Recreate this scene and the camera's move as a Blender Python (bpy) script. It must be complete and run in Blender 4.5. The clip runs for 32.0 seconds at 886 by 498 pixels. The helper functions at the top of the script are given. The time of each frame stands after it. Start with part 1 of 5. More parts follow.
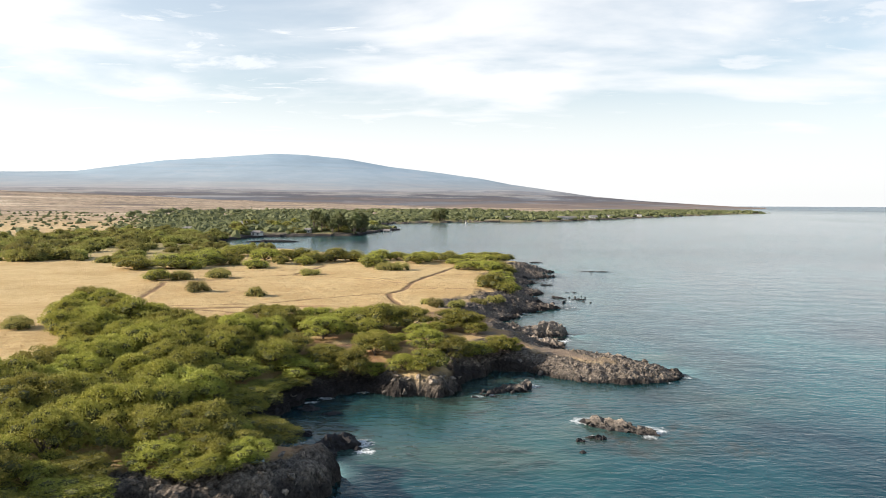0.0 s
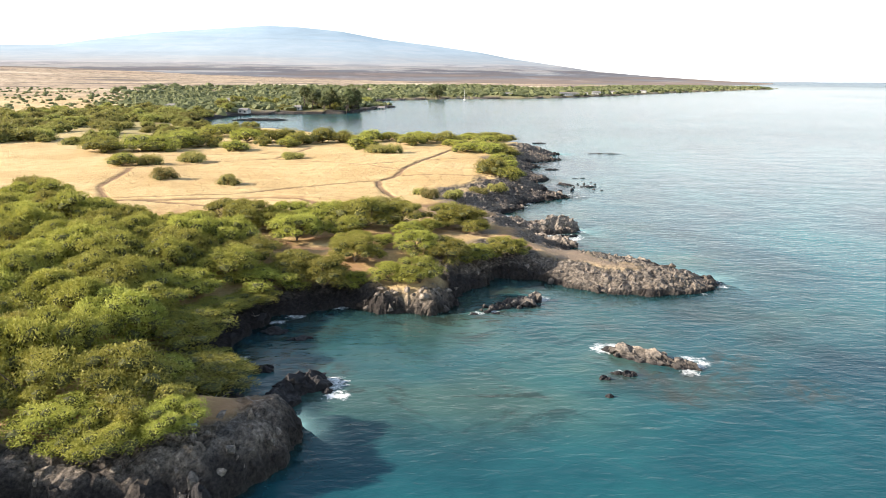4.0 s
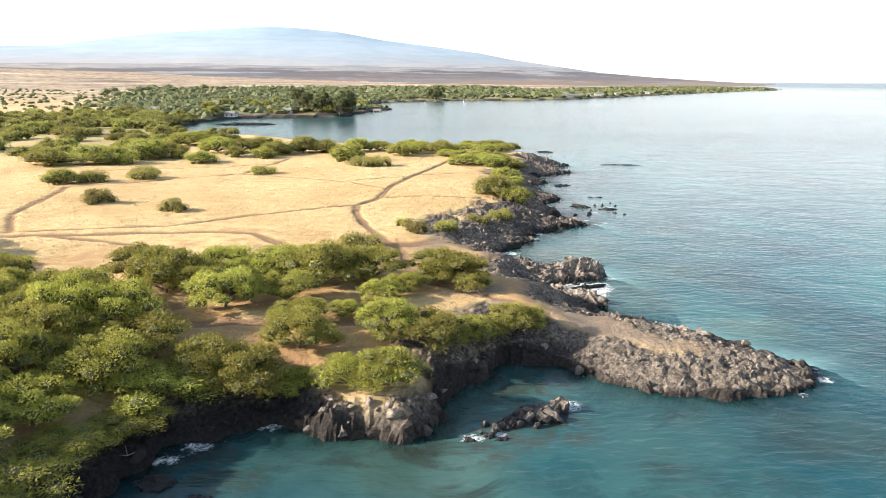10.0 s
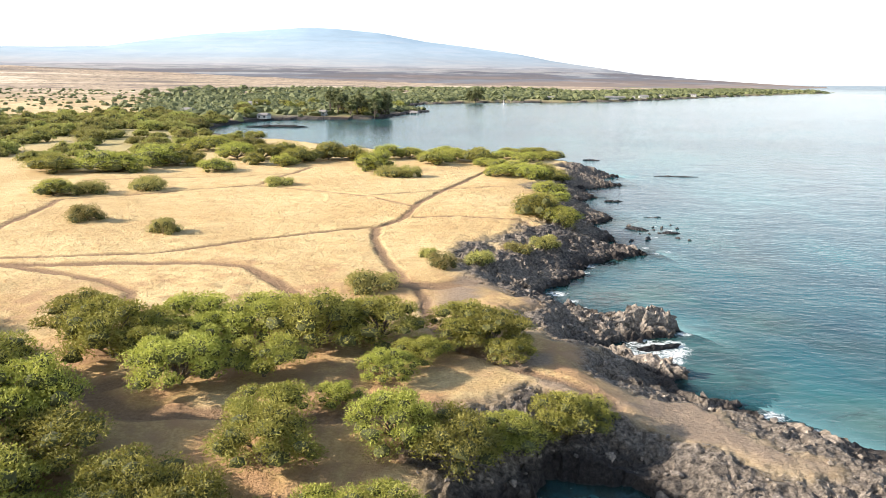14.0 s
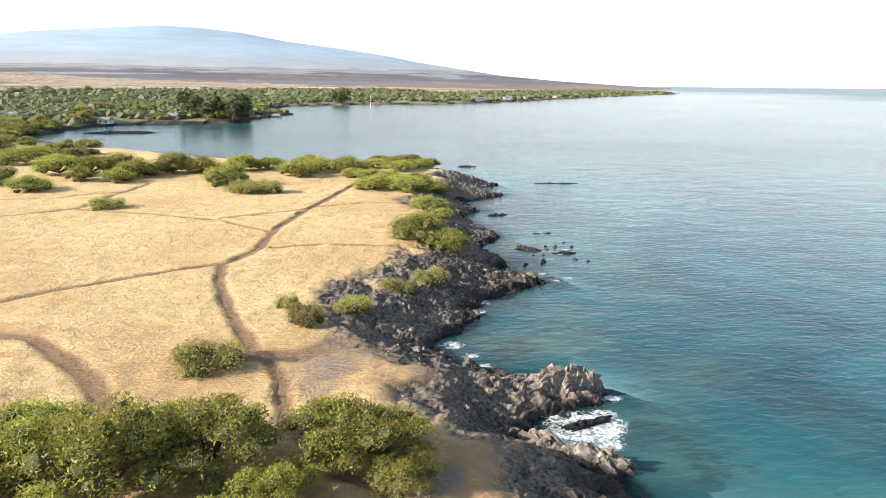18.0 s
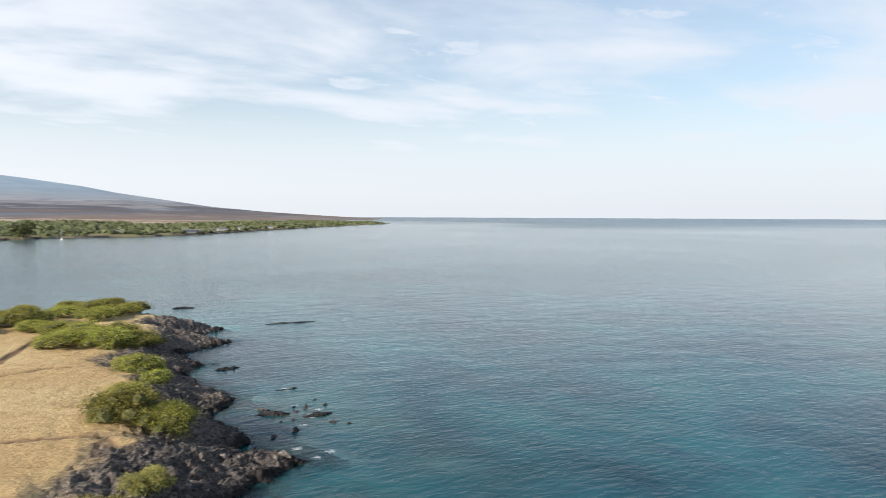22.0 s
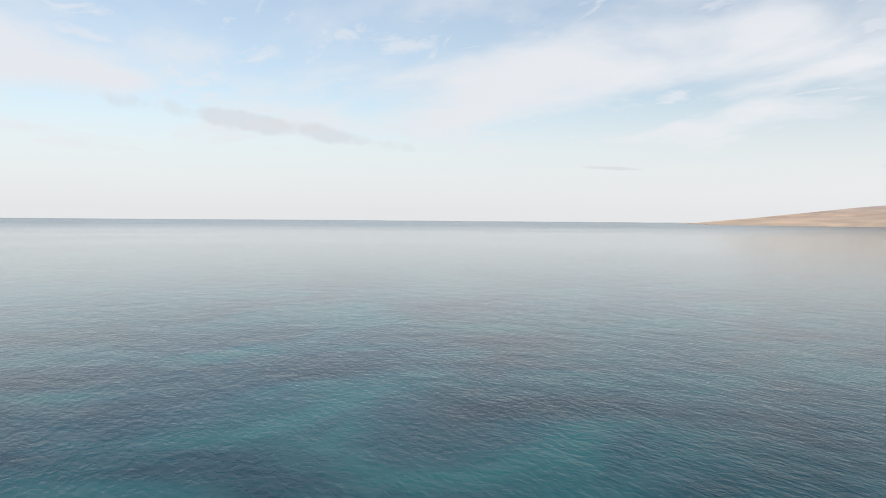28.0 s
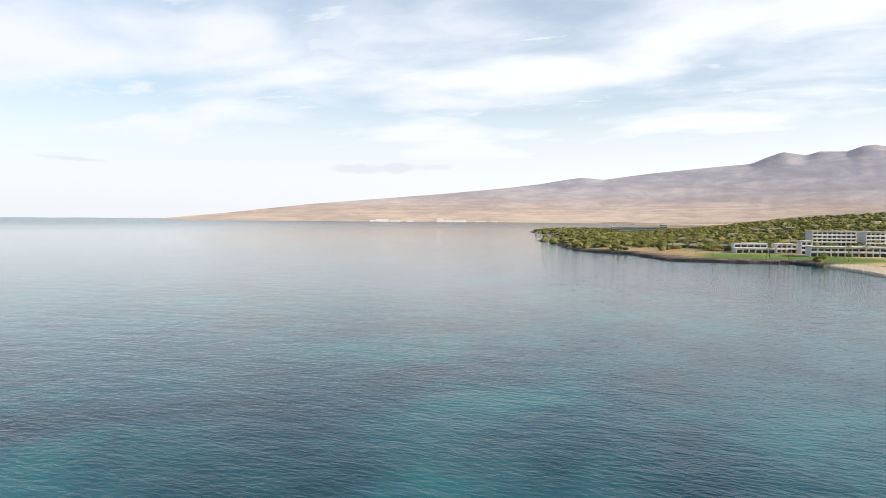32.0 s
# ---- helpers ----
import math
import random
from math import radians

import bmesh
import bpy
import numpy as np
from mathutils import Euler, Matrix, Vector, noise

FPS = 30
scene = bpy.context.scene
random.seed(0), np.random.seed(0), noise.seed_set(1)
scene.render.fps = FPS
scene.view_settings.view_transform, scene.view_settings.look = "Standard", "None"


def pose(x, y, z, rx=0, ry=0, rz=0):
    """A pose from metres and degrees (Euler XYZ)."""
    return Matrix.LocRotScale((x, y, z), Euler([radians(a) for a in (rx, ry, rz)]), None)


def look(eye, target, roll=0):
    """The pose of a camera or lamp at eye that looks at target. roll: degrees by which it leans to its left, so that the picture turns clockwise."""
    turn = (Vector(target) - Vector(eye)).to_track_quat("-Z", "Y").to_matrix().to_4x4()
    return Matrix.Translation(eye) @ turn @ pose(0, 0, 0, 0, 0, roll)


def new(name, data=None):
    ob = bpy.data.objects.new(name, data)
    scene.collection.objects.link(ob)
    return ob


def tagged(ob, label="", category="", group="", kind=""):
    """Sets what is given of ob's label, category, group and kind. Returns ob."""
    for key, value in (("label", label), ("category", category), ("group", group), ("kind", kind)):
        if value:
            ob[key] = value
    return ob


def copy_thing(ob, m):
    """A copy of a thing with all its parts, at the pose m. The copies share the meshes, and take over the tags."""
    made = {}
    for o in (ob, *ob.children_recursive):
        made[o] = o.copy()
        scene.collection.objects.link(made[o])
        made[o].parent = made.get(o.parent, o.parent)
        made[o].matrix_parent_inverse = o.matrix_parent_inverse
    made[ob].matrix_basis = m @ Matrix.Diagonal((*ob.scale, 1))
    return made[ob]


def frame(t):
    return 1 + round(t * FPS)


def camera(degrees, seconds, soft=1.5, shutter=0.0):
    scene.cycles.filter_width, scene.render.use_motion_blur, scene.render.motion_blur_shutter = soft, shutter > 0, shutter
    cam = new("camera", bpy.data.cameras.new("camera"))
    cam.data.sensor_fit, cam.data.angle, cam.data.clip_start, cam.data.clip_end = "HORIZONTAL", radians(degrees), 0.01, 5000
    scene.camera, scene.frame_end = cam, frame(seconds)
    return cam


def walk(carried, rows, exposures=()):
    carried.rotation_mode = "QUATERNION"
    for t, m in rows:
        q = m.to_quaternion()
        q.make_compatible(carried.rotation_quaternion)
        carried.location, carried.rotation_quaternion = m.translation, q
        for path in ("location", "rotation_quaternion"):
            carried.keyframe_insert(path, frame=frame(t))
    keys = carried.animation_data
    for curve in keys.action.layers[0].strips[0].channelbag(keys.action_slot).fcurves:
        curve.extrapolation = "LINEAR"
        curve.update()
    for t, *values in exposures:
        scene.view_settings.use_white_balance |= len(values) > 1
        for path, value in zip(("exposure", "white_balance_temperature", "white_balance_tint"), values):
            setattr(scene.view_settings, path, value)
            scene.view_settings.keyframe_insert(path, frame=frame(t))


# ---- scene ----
cam = camera(63.0, 32.0, soft=0.8, shutter=0.25)
PATH = [
    (0.0, (-0.84, -29.04, 29.99), (-1.19, 70.76, 23.68), 0.24),
    (0.5, (-0.77, -26.49, 29.88), (-1.04, 73.18, 21.75), 0.23),
    (1.0, (-0.71, -23.91, 29.76), (-0.89, 75.59, 19.72), 0.19),
    (1.5, (-0.64, -21.27, 29.68), (-0.80, 78.08, 18.35), 0.20),
    (2.0, (-0.56, -18.64, 29.64), (-0.68, 80.41, 15.93), 0.29),
    (2.5, (-0.54, -15.96, 29.59), (-0.56, 82.34, 11.22), 0.23),
    (3.0, (-0.46, -13.32, 29.65), (-0.48, 84.31, 8.01), 0.24),
    (3.5, (-0.36, -10.74, 29.75), (-0.37, 86.60, 6.88), 0.24),
    (5.5, (0.00, 0.00, 29.87), (0.00, 97.32, 6.89), 0.21),
    (6.0, (0.15, 2.75, 29.86), (0.15, 100.07, 6.87), 0.22),
    (6.5, (0.25, 5.54, 29.93), (0.23, 102.86, 6.93), 0.21),
    (7.0, (0.38, 8.27, 29.94), (0.35, 105.60, 6.99), 0.20),
    (7.5, (0.56, 10.95, 29.99), (0.49, 108.29, 7.07), 0.20),
    (8.0, (0.75, 13.70, 30.04), (0.69, 111.04, 7.15), 0.19),
    (8.5, (0.89, 16.65, 30.10), (0.84, 113.99, 7.20), 0.21),
    (9.0, (1.05, 19.42, 30.13), (1.05, 116.77, 7.28), 0.21),
    (9.5, (1.35, 21.99, 30.16), (1.28, 119.34, 7.29), 0.21),
    (10.0, (1.49, 24.73, 30.23), (1.44, 122.09, 7.42), 0.20),
    (10.5, (1.54, 27.51, 30.26), (1.52, 124.88, 7.50), 0.29),
    (11.0, (1.61, 30.31, 30.31), (1.66, 127.68, 7.55), 0.32),
    (11.5, (1.67, 33.19, 30.28), (1.64, 130.56, 7.53), 0.30),
    (12.0, (1.78, 36.16, 30.20), (-0.52, 133.53, 7.52), 0.26),
    (12.5, (1.97, 39.03, 30.25), (-2.33, 136.33, 7.57), 0.24),
    (13.0, (2.10, 41.73, 30.30), (-3.02, 138.98, 7.61), 0.26),
    (13.5, (2.18, 44.50, 30.36), (-2.97, 141.76, 7.67), 0.36),
    (15.5, (2.10, 56.39, 30.62), (-3.34, 153.63, 7.95), 0.54),
    (16.0, (2.09, 59.09, 30.61), (-2.82, 156.37, 7.96), 0.55),
    (16.5, (2.17, 61.62, 30.62), (0.29, 159.02, 8.05), 0.52),
    (17.0, (2.12, 64.30, 30.56), (6.77, 161.63, 8.06), 0.52),
    (17.5, (2.07, 66.89, 30.60), (11.41, 163.88, 8.15), 0.55),
    (18.0, (2.09, 69.49, 30.60), (14.47, 166.15, 8.20), 0.51),
    (18.5, (2.15, 72.16, 30.59), (16.61, 168.56, 8.28), 0.52),
    (19.0, (2.21, 74.88, 30.60), (18.01, 171.19, 8.80), 0.50),
    (19.5, (2.35, 77.65, 30.61), (18.81, 174.14, 10.17), 0.53),
    (20.0, (2.60, 80.42, 30.69), (21.06, 177.36, 14.47), 0.59),
    (20.5, (2.86, 83.42, 30.66), (28.46, 179.55, 20.54), 0.64),
    (21.0, (3.30, 86.54, 30.50), (34.20, 181.44, 24.25), 0.50),
    (21.5, (3.56, 89.26, 30.44), (40.47, 182.08, 25.74), 0.62),
    (22.0, (3.88, 91.39, 30.56), (52.85, 178.44, 25.94), 0.24),
    (22.5, (4.44, 92.69, 30.91), (66.63, 170.85, 26.30), 0.41),
    (23.0, (4.88, 93.15, 31.13), (78.51, 160.63, 26.45), 0.36),
    (23.5, (5.06, 93.31, 31.19), (85.63, 152.34, 26.57), 0.37),
    (24.0, (5.13, 93.37, 31.21), (90.64, 145.00, 26.64), 0.37),
    (24.5, (5.16, 93.40, 31.22), (94.36, 138.35, 26.70), 0.38),
    (26.5, (5.20, 93.43, 31.22), (105.03, 96.85, 26.90), 0.45),
    (27.0, (5.20, 93.44, 31.22), (104.34, 81.11, 26.95), 0.45),
    (27.5, (5.20, 93.44, 31.22), (101.34, 66.28, 27.00), 0.46),
    (28.0, (5.21, 93.44, 31.22), (96.55, 53.00, 27.05), 0.46),
    (28.5, (5.21, 93.44, 31.22), (89.86, 40.40, 27.05), 0.45),
    (29.0, (5.21, 93.44, 31.22), (81.75, 29.25, 27.05), 0.44),
    (29.5, (5.21, 93.44, 31.22), (73.84, 20.85, 27.05), 0.43),
    (30.0, (5.21, 93.44, 31.22), (68.05, 15.79, 27.05), 0.42),
    (30.5, (5.21, 93.44, 31.22), (63.04, 11.99, 27.01), 0.41),
    (31.0, (5.21, 93.44, 31.22), (56.58, 7.76, 26.97), 0.40),
    (31.5, (5.21, 93.44, 31.22), (51.36, 4.85, 26.94), 0.39),
    (32.0, (5.21, 93.44, 31.22), (48.77, 3.55, 26.90), 0.38),
]
EXPOSURES = [(0, 0.67, 6500, 10), (1.5, 0.78, 6500, 10), (3.0, 1.12, 6500, 10), (5.5, 1.34, 6500, 10), (12, 1.34, 6400, 10), (17, 1.18, 6250, 10), (19.5, 1.12, 6200, 10),
             (21, 0.66, 6150, 10), (22.5, 0.45, 6100, 10), (24, 0.44, 6150, 10), (27, 0.36, 6450, 11), (30, 0.50, 6300, 11), (32, 0.60, 6250, 11)]
walk(cam, [(t, look(eye, target, roll)) for t, eye, target, roll in PATH], EXPOSURES)

# ---------------------------------------------------------------- sky and sun
SUN_TO = Vector((-1.0, -0.12, 0.0)).normalized()
SUN_ELEV = radians(23)


def build_sky():
    w = bpy.data.worlds.new("sky")
    scene.world = w
    w.use_nodes = True
    nt = w.node_tree
    nt.nodes.clear()
    N, L = nt.nodes.new, nt.links.new
    tc = N("ShaderNodeTexCoord")
    sep = N("ShaderNodeSeparateXYZ")
    L(tc.outputs["Generated"], sep.inputs[0])
    low = N("ShaderNodeMath"); low.operation = "MAXIMUM"; low.inputs[1].default_value = 0.012
    L(sep.outputs[2], low.inputs[0])
    up = N("ShaderNodeCombineXYZ")
    L(sep.outputs[0], up.inputs[0]); L(sep.outputs[1], up.inputs[1]); L(low.outputs[0], up.inputs[2])
    sky = N("ShaderNodeTexSky")
    sky.sky_type = "NISHITA"
    sky.sun_disc = False
    sky.sun_elevation = SUN_ELEV
    sky.sun_rotation = math.atan2(SUN_TO.x, SUN_TO.y) % (2 * math.pi)
    sky.air_density, sky.dust_density, sky.ozone_density = 1.0, 1.2, 0.9
    L(up.outputs[0], sky.inputs[0])
    # thin cloud sheet: direction laid on a flat ceiling
    raised = N("ShaderNodeMath"); raised.operation = "ADD"; raised.inputs[1].default_value = 0.10
    L(low.outputs[0], raised.inputs[0])
    px = N("ShaderNodeMath"); px.operation = "DIVIDE"
    py = N("ShaderNodeMath"); py.operation = "DIVIDE"
    L(sep.outputs[0], px.inputs[0]); L(raised.outputs[0], px.inputs[1])
    L(sep.outputs[1], py.inputs[0]); L(raised.outputs[0], py.inputs[1])
    flat = N("ShaderNodeCombineXYZ")
    L(px.outputs[0], flat.inputs[0]); L(py.outputs[0], flat.inputs[1])
    mp = N("ShaderNodeMapping")
    mp.inputs["Rotation"].default_value = (0, 0, radians(28))
    mp.inputs["Scale"].default_value = (0.85, 1.15, 1)
    L(flat.outputs[0], mp.inputs[0])
    n1 = N("ShaderNodeTexNoise")
    n1.inputs["Scale"].default_value, n1.inputs["Detail"].default_value = 0.9, 9
    n1.inputs["Roughness"].default_value, n1.inputs["Distortion"].default_value = 0.52, 0.25
    L(mp.outputs[0], n1.inputs["Vector"])
    ramp = N("ShaderNodeValToRGB")
    ramp.color_ramp.elements[0].position, ramp.color_ramp.elements[1].position = 0.40, 0.64
    ramp.color_ramp.elements[0].color = (0.34, 0.34, 0.34, 1)
    ramp.color_ramp.interpolation = "EASE"
    L(n1.outputs["Fac"], ramp.inputs[0])
    # the sheet closes up towards the horizon
    band = N("ShaderNodeMapRange")
    band.interpolation_type = "SMOOTHSTEP"
    band.inputs["From Min"].default_value, band.inputs["From Max"].default_value = 0.03, 0.25
    band.inputs["To Min"].default_value, band.inputs["To Max"].default_value = 0.92, 0.0
    L(low.outputs[0], band.inputs["Value"])
    both = N("ShaderNodeMath"); both.operation = "MAXIMUM"
    fade = N("ShaderNodeMapRange")
    fade.interpolation_type = "SMOOTHSTEP"
    fade.inputs["From Min"].default_value, fade.inputs["From Max"].default_value = 0.02, 0.10
    L(low.outputs[0], fade.inputs["Value"])
    n2 = N("ShaderNodeTexNoise")
    n2.inputs["Scale"].default_value, n2.inputs["Detail"].default_value = 2.1, 10
    n2.inputs["Roughness"].default_value, n2.inputs["Distortion"].default_value = 0.58, 0.35
    L(mp.outputs[0], n2.inputs["Vector"])
    puffs = N("ShaderNodeValToRGB")
    puffs.color_ramp.elements[0].position, puffs.color_ramp.elements[1].position = 0.50, 0.64
    puffs.color_ramp.elements[1].color = (0.75, 0.75, 0.75, 1)
    L(n2.outputs["Fac"], puffs.inputs[0])
    streak = N("ShaderNodeMapping")
    streak.inputs["Rotation"].default_value = (0, 0, radians(-52))
    streak.inputs["Scale"].default_value = (1.0, 2.6, 1)
    L(flat.outputs[0], streak.inputs[0])
    n3 = N("ShaderNodeTexNoise")
    n3.inputs["Scale"].default_value, n3.inputs["Detail"].default_value = 2.0, 12
    n3.inputs["Roughness"].default_value, n3.inputs["Distortion"].default_value = 0.62, 0.9
    L(streak.outputs[0], n3.inputs["Vector"])
    wisps = N("ShaderNodeValToRGB")
    wisps.color_ramp.elements[0].position, wisps.color_ramp.elements[1].position = 0.50, 0.70
    wisps.color_ramp.elements[1].color = (0.85, 0.85, 0.85, 1)
    L(n3.outputs["Fac"], wisps.inputs[0])
    heaped = N("ShaderNodeMath"); heaped.operation = "MAXIMUM"
    L(puffs.outputs["Color"], heaped.inputs[0]); L(wisps.outputs["Color"], heaped.inputs[1])
    sheets = N("ShaderNodeMath"); sheets.operation = "MAXIMUM"
    L(ramp.outputs["Color"], sheets.inputs[0]); L(heaped.outputs[0], sheets.inputs[1])
    shown = N("ShaderNodeMath"); shown.operation = "MULTIPLY"
    over = N("ShaderNodeMapRange")
    over.interpolation_type = "SMOOTHSTEP"
    over.inputs["From Min"].default_value, over.inputs["From Max"].default_value = 0.20, 0.50
    over.inputs["To Min"].default_value, over.inputs["To Max"].default_value = 1.0, 0.08
    L(low.outputs[0], over.inputs["Value"])
    thin = N("ShaderNodeMath"); thin.operation = "MULTIPLY"
    L(sheets.outputs[0], thin.inputs[0]); L(over.outputs[0], thin.inputs[1])
    L(thin.outputs[0], shown.inputs[0]); L(fade.outputs[0], shown.inputs[1])
    L(shown.outputs[0], both.inputs[0]); L(band.outputs[0], both.inputs[1])
    much = N("ShaderNodeMath"); much.operation = "MULTIPLY"; much.inputs[1].default_value = 0.95
    L(both.outputs[0], much.inputs[0])
    mix = N("ShaderNodeMix"); mix.data_type = "RGBA"
    tone = N("ShaderNodeMix"); tone.data_type = "RGBA"; tone.blend_type = "MULTIPLY"
    tone.inputs["Factor"].default_value, tone.inputs["B"].default_value = 1.0, (1.0, 1.02, 0.99, 1)
    L(sky.outputs[0], tone.inputs["A"])
    L(much.outputs[0], mix.inputs["Factor"]); L(tone.outputs["Result"], mix.inputs["A"])
    # cloud and haze are brighter on the sun's side
    side = N("ShaderNodeVectorMath"); side.operation = "DOT_PRODUCT"
    side.inputs[1].default_value = SUN_TO
    L(tc.outputs["Generated"], side.inputs[0])
    toward = N("ShaderNodeMapRange")
    toward.inputs["From Min"].default_value, toward.inputs["From Max"].default_value = -0.9, 0.6
    L(side.outputs["Value"], toward.inputs["Value"])
    white = N("ShaderNodeMix"); white.data_type = "RGBA"
    white.inputs["A"].default_value, white.inputs["B"].default_value = (5.6, 5.72, 5.88, 1), (7.0, 6.95, 6.95, 1)
    L(toward.outputs[0], white.inputs["Factor"]); L(white.outputs["Result"], mix.inputs["B"])
    # three small shaded clouds low over the sea: bearing, height, half width, half depth, slant
    az = N("ShaderNodeMath"); az.operation = "ARCTAN2"
    L(sep.outputs[0], az.inputs[0]); L(sep.outputs[1], az.inputs[1])
    el = N("ShaderNodeMath"); el.operation = "ARCSINE"
    L(sep.outputs[2], el.inputs[0])
    fray = N("ShaderNodeTexNoise")
    fray.inputs["Scale"].default_value, fray.inputs["Detail"].default_value = 26.0, 6
    L(tc.outputs["Generated"], fray.inputs["Vector"])

    def calc(op, a, b):
        n = N("ShaderNodeMath"); n.operation = op
        for i, v in enumerate((a, b)):
            if isinstance(v, (int, float)):
                n.inputs[i].default_value = v
            else:
                L(v, n.inputs[i])
        return n.outputs[0]

    last = mix.outputs["Result"]
    for b0, e0, w0, h0, slant in ((100.5, 7.0, 10.5, 0.70, -0.13), (126.7, 4.0, 2.2, 0.16, -0.05), (149.3, 3.85, 4.6, 0.40, 0.02)):
        u = calc("DIVIDE", calc("SUBTRACT", az.outputs[0], radians(b0)), radians(w0))
        lift = calc("MULTIPLY", calc("SUBTRACT", az.outputs[0], radians(b0)), slant)
        v = calc("DIVIDE", calc("SUBTRACT", calc("SUBTRACT", el.outputs[0], radians(e0)), lift), radians(h0))
        rr = calc("ADD", calc("MULTIPLY", u, u), calc("MULTIPLY", v, v))
        rr = calc("ADD", rr, calc("MULTIPLY", calc("SUBTRACT", fray.outputs["Fac"], 0.5), 4.0))
        cover = N("ShaderNodeMapRange"); cover.interpolation_type = "SMOOTHSTEP"
        cover.inputs["From Min"].default_value, cover.inputs["From Max"].default_value = 0.1, 1.3
        cover.inputs["To Min"].default_value, cover.inputs["To Max"].default_value = 0.5, 0.0
        L(rr, cover.inputs["Value"])
        m2 = N("ShaderNodeMix"); m2.data_type = "RGBA"
        L(cover.outputs[0], m2.inputs["Factor"]); L(last, m2.inputs["A"])
        m2.inputs["B"].default_value = (4.55, 4.6, 4.75, 1)
        last = m2.outputs["Result"]
    bg = N("ShaderNodeBackground")
    bg.inputs["Strength"].default_value = 0.11
    L(last, bg.inputs["Color"])
    out = N("ShaderNodeOutputWorld")
    L(bg.outputs[0], out.inputs[0])


build_sky()
sun = new("sun", bpy.data.lights.new("sun", "SUN"))
sun.data.energy, sun.data.angle, sun.data.color = 5.0, radians(0.6), (1.0, 0.89, 0.75)
sun.matrix_world = look((-300, 0, 200), Vector((-300, 0, 200)) - Vector((SUN_TO.x * math.cos(SUN_ELEV), SUN_TO.y * math.cos(SUN_ELEV), math.sin(SUN_ELEV))))


# ---------------------------------------------------------------- materials
def mat(name):
    m = bpy.data.materials.new(name)
    m.use_nodes = True
    nt = m.node_tree
    b = nt.nodes["Principled BSDF"]
    return m, nt, b


def noise_tex(nt, vec, scale, detail=6, rough=0.6, dist=0.0):
    n = nt.nodes.new("ShaderNodeTexNoise")
    n.inputs["Scale"].default_value, n.inputs["Detail"].default_value = scale, detail
    n.inputs["Roughness"].default_value, n.inputs["Distortion"].default_value = rough, dist
    if vec is not None:
        nt.links.new(vec, n.inputs["Vector"])
    return n.outputs["Fac"]


def ramp_of(nt, fac, stops):
    r = nt.nodes.new("ShaderNodeValToRGB")
    els = r.color_ramp.elements
    while len(els) < len(stops):
        els.new(0.5)
    for e, (p, c) in zip(els, stops):
        e.position, e.color = p, (*c, 1)
    nt.links.new(fac, r.inputs[0])
    return r.outputs["Color"]


def mixed(nt, fac, a, b):
    m = nt.nodes.new("ShaderNodeMix")
    m.data_type = "RGBA"
    for sock, v in (("Factor", fac), ("A", a), ("B", b)):
        if isinstance(v, tuple):
            m.inputs[sock].default_value = (*v, 1)
        elif isinstance(v, (int, float)):
            m.inputs[sock].default_value = v
        else:
            nt.links.new(v, m.inputs[sock])
    return m.outputs["Result"]


def math_node(nt, op, a, b=None, clamp=False):
    m = nt.nodes.new("ShaderNodeMath")
    m.operation, m.use_clamp = op, clamp
    for i, v in enumerate((a, b)):
        if v is None:
            continue
        if isinstance(v, (int, float)):
            m.inputs[i].default_value = v
        else:
            nt.links.new(v, m.inputs[i])
    return m.outputs[0]


def bump(nt, b, height, strength, distance):
    n = nt.nodes.new("ShaderNodeBump")
    n.inputs["Strength"].default_value, n.inputs["Distance"].default_value = strength, distance
    nt.links.new(height, n.inputs["Height"])
    nt.links.new(n.outputs[0], b.inputs["Normal"])
    return n


def attribute(nt, name):
    a = nt.nodes.new("ShaderNodeAttribute")
    a.attribute_name = name
    return a.outputs["Fac"]


def object_vec(nt):
    return nt.nodes.new("ShaderNodeTexCoord").outputs["Object"]


def stretched(nt, vec, sx, sy, sz=1, rz=0):
    m = nt.nodes.new("ShaderNodeMapping")
    m.inputs["Scale"].default_value = (sx, sy, sz)
    m.inputs["Rotation"].default_value = (0, 0, radians(rz))
    nt.links.new(vec, m.inputs[0])
    return m.outputs[0]


def lava_colour(nt, v, wet=None, tan=None):
    big = noise_tex(nt, v, 0.16, 5, 0.6)
    if tan is not None:
        big = math_node(nt, "ADD", math_node(nt, "MULTIPLY", big, 0.6), math_node(nt, "MULTIPLY", tan, 0.34))
    fine = noise_tex(nt, v, 2.6, 10, 0.76)
    # rock tones, with crevice shade and sunlit tops painted into the end stops
    c1 = ramp_of(nt, fine, [(0.34, (0.026, 0.021, 0.018)), (0.45, (0.130, 0.108, 0.088)), (0.56, (0.25, 0.208, 0.168)), (0.68, (0.42, 0.355, 0.29))])
    c2 = ramp_of(nt, fine, [(0.36, (0.018, 0.015, 0.014)), (0.50, (0.092, 0.078, 0.069)), (0.68, (0.32, 0.27, 0.23))])
    c = mixed(nt, ramp_of(nt, big, [(0.34, (0, 0, 0)), (0.54, (1, 1, 1))]), c2, c1)
    if wet is not None:
        c = mixed(nt, wet, c, ramp_of(nt, fine, [(0.3, (0.008, 0.007, 0.008)), (0.6, (0.022, 0.019, 0.020)), (0.85, (0.07, 0.06, 0.055))]))
    cells_tex = nt.nodes.new("ShaderNodeTexVoronoi")
    cells_tex.feature = "F1"
    cells_tex.inputs["Scale"].default_value = 0.95
    nt.links.new(v, cells_tex.inputs["Vector"])
    h = math_node(nt, "SUBTRACT", math_node(nt, "MULTIPLY", fine, 0.8), math_node(nt, "MULTIPLY", cells_tex.outputs["Distance"], 1.3))
    return c, h


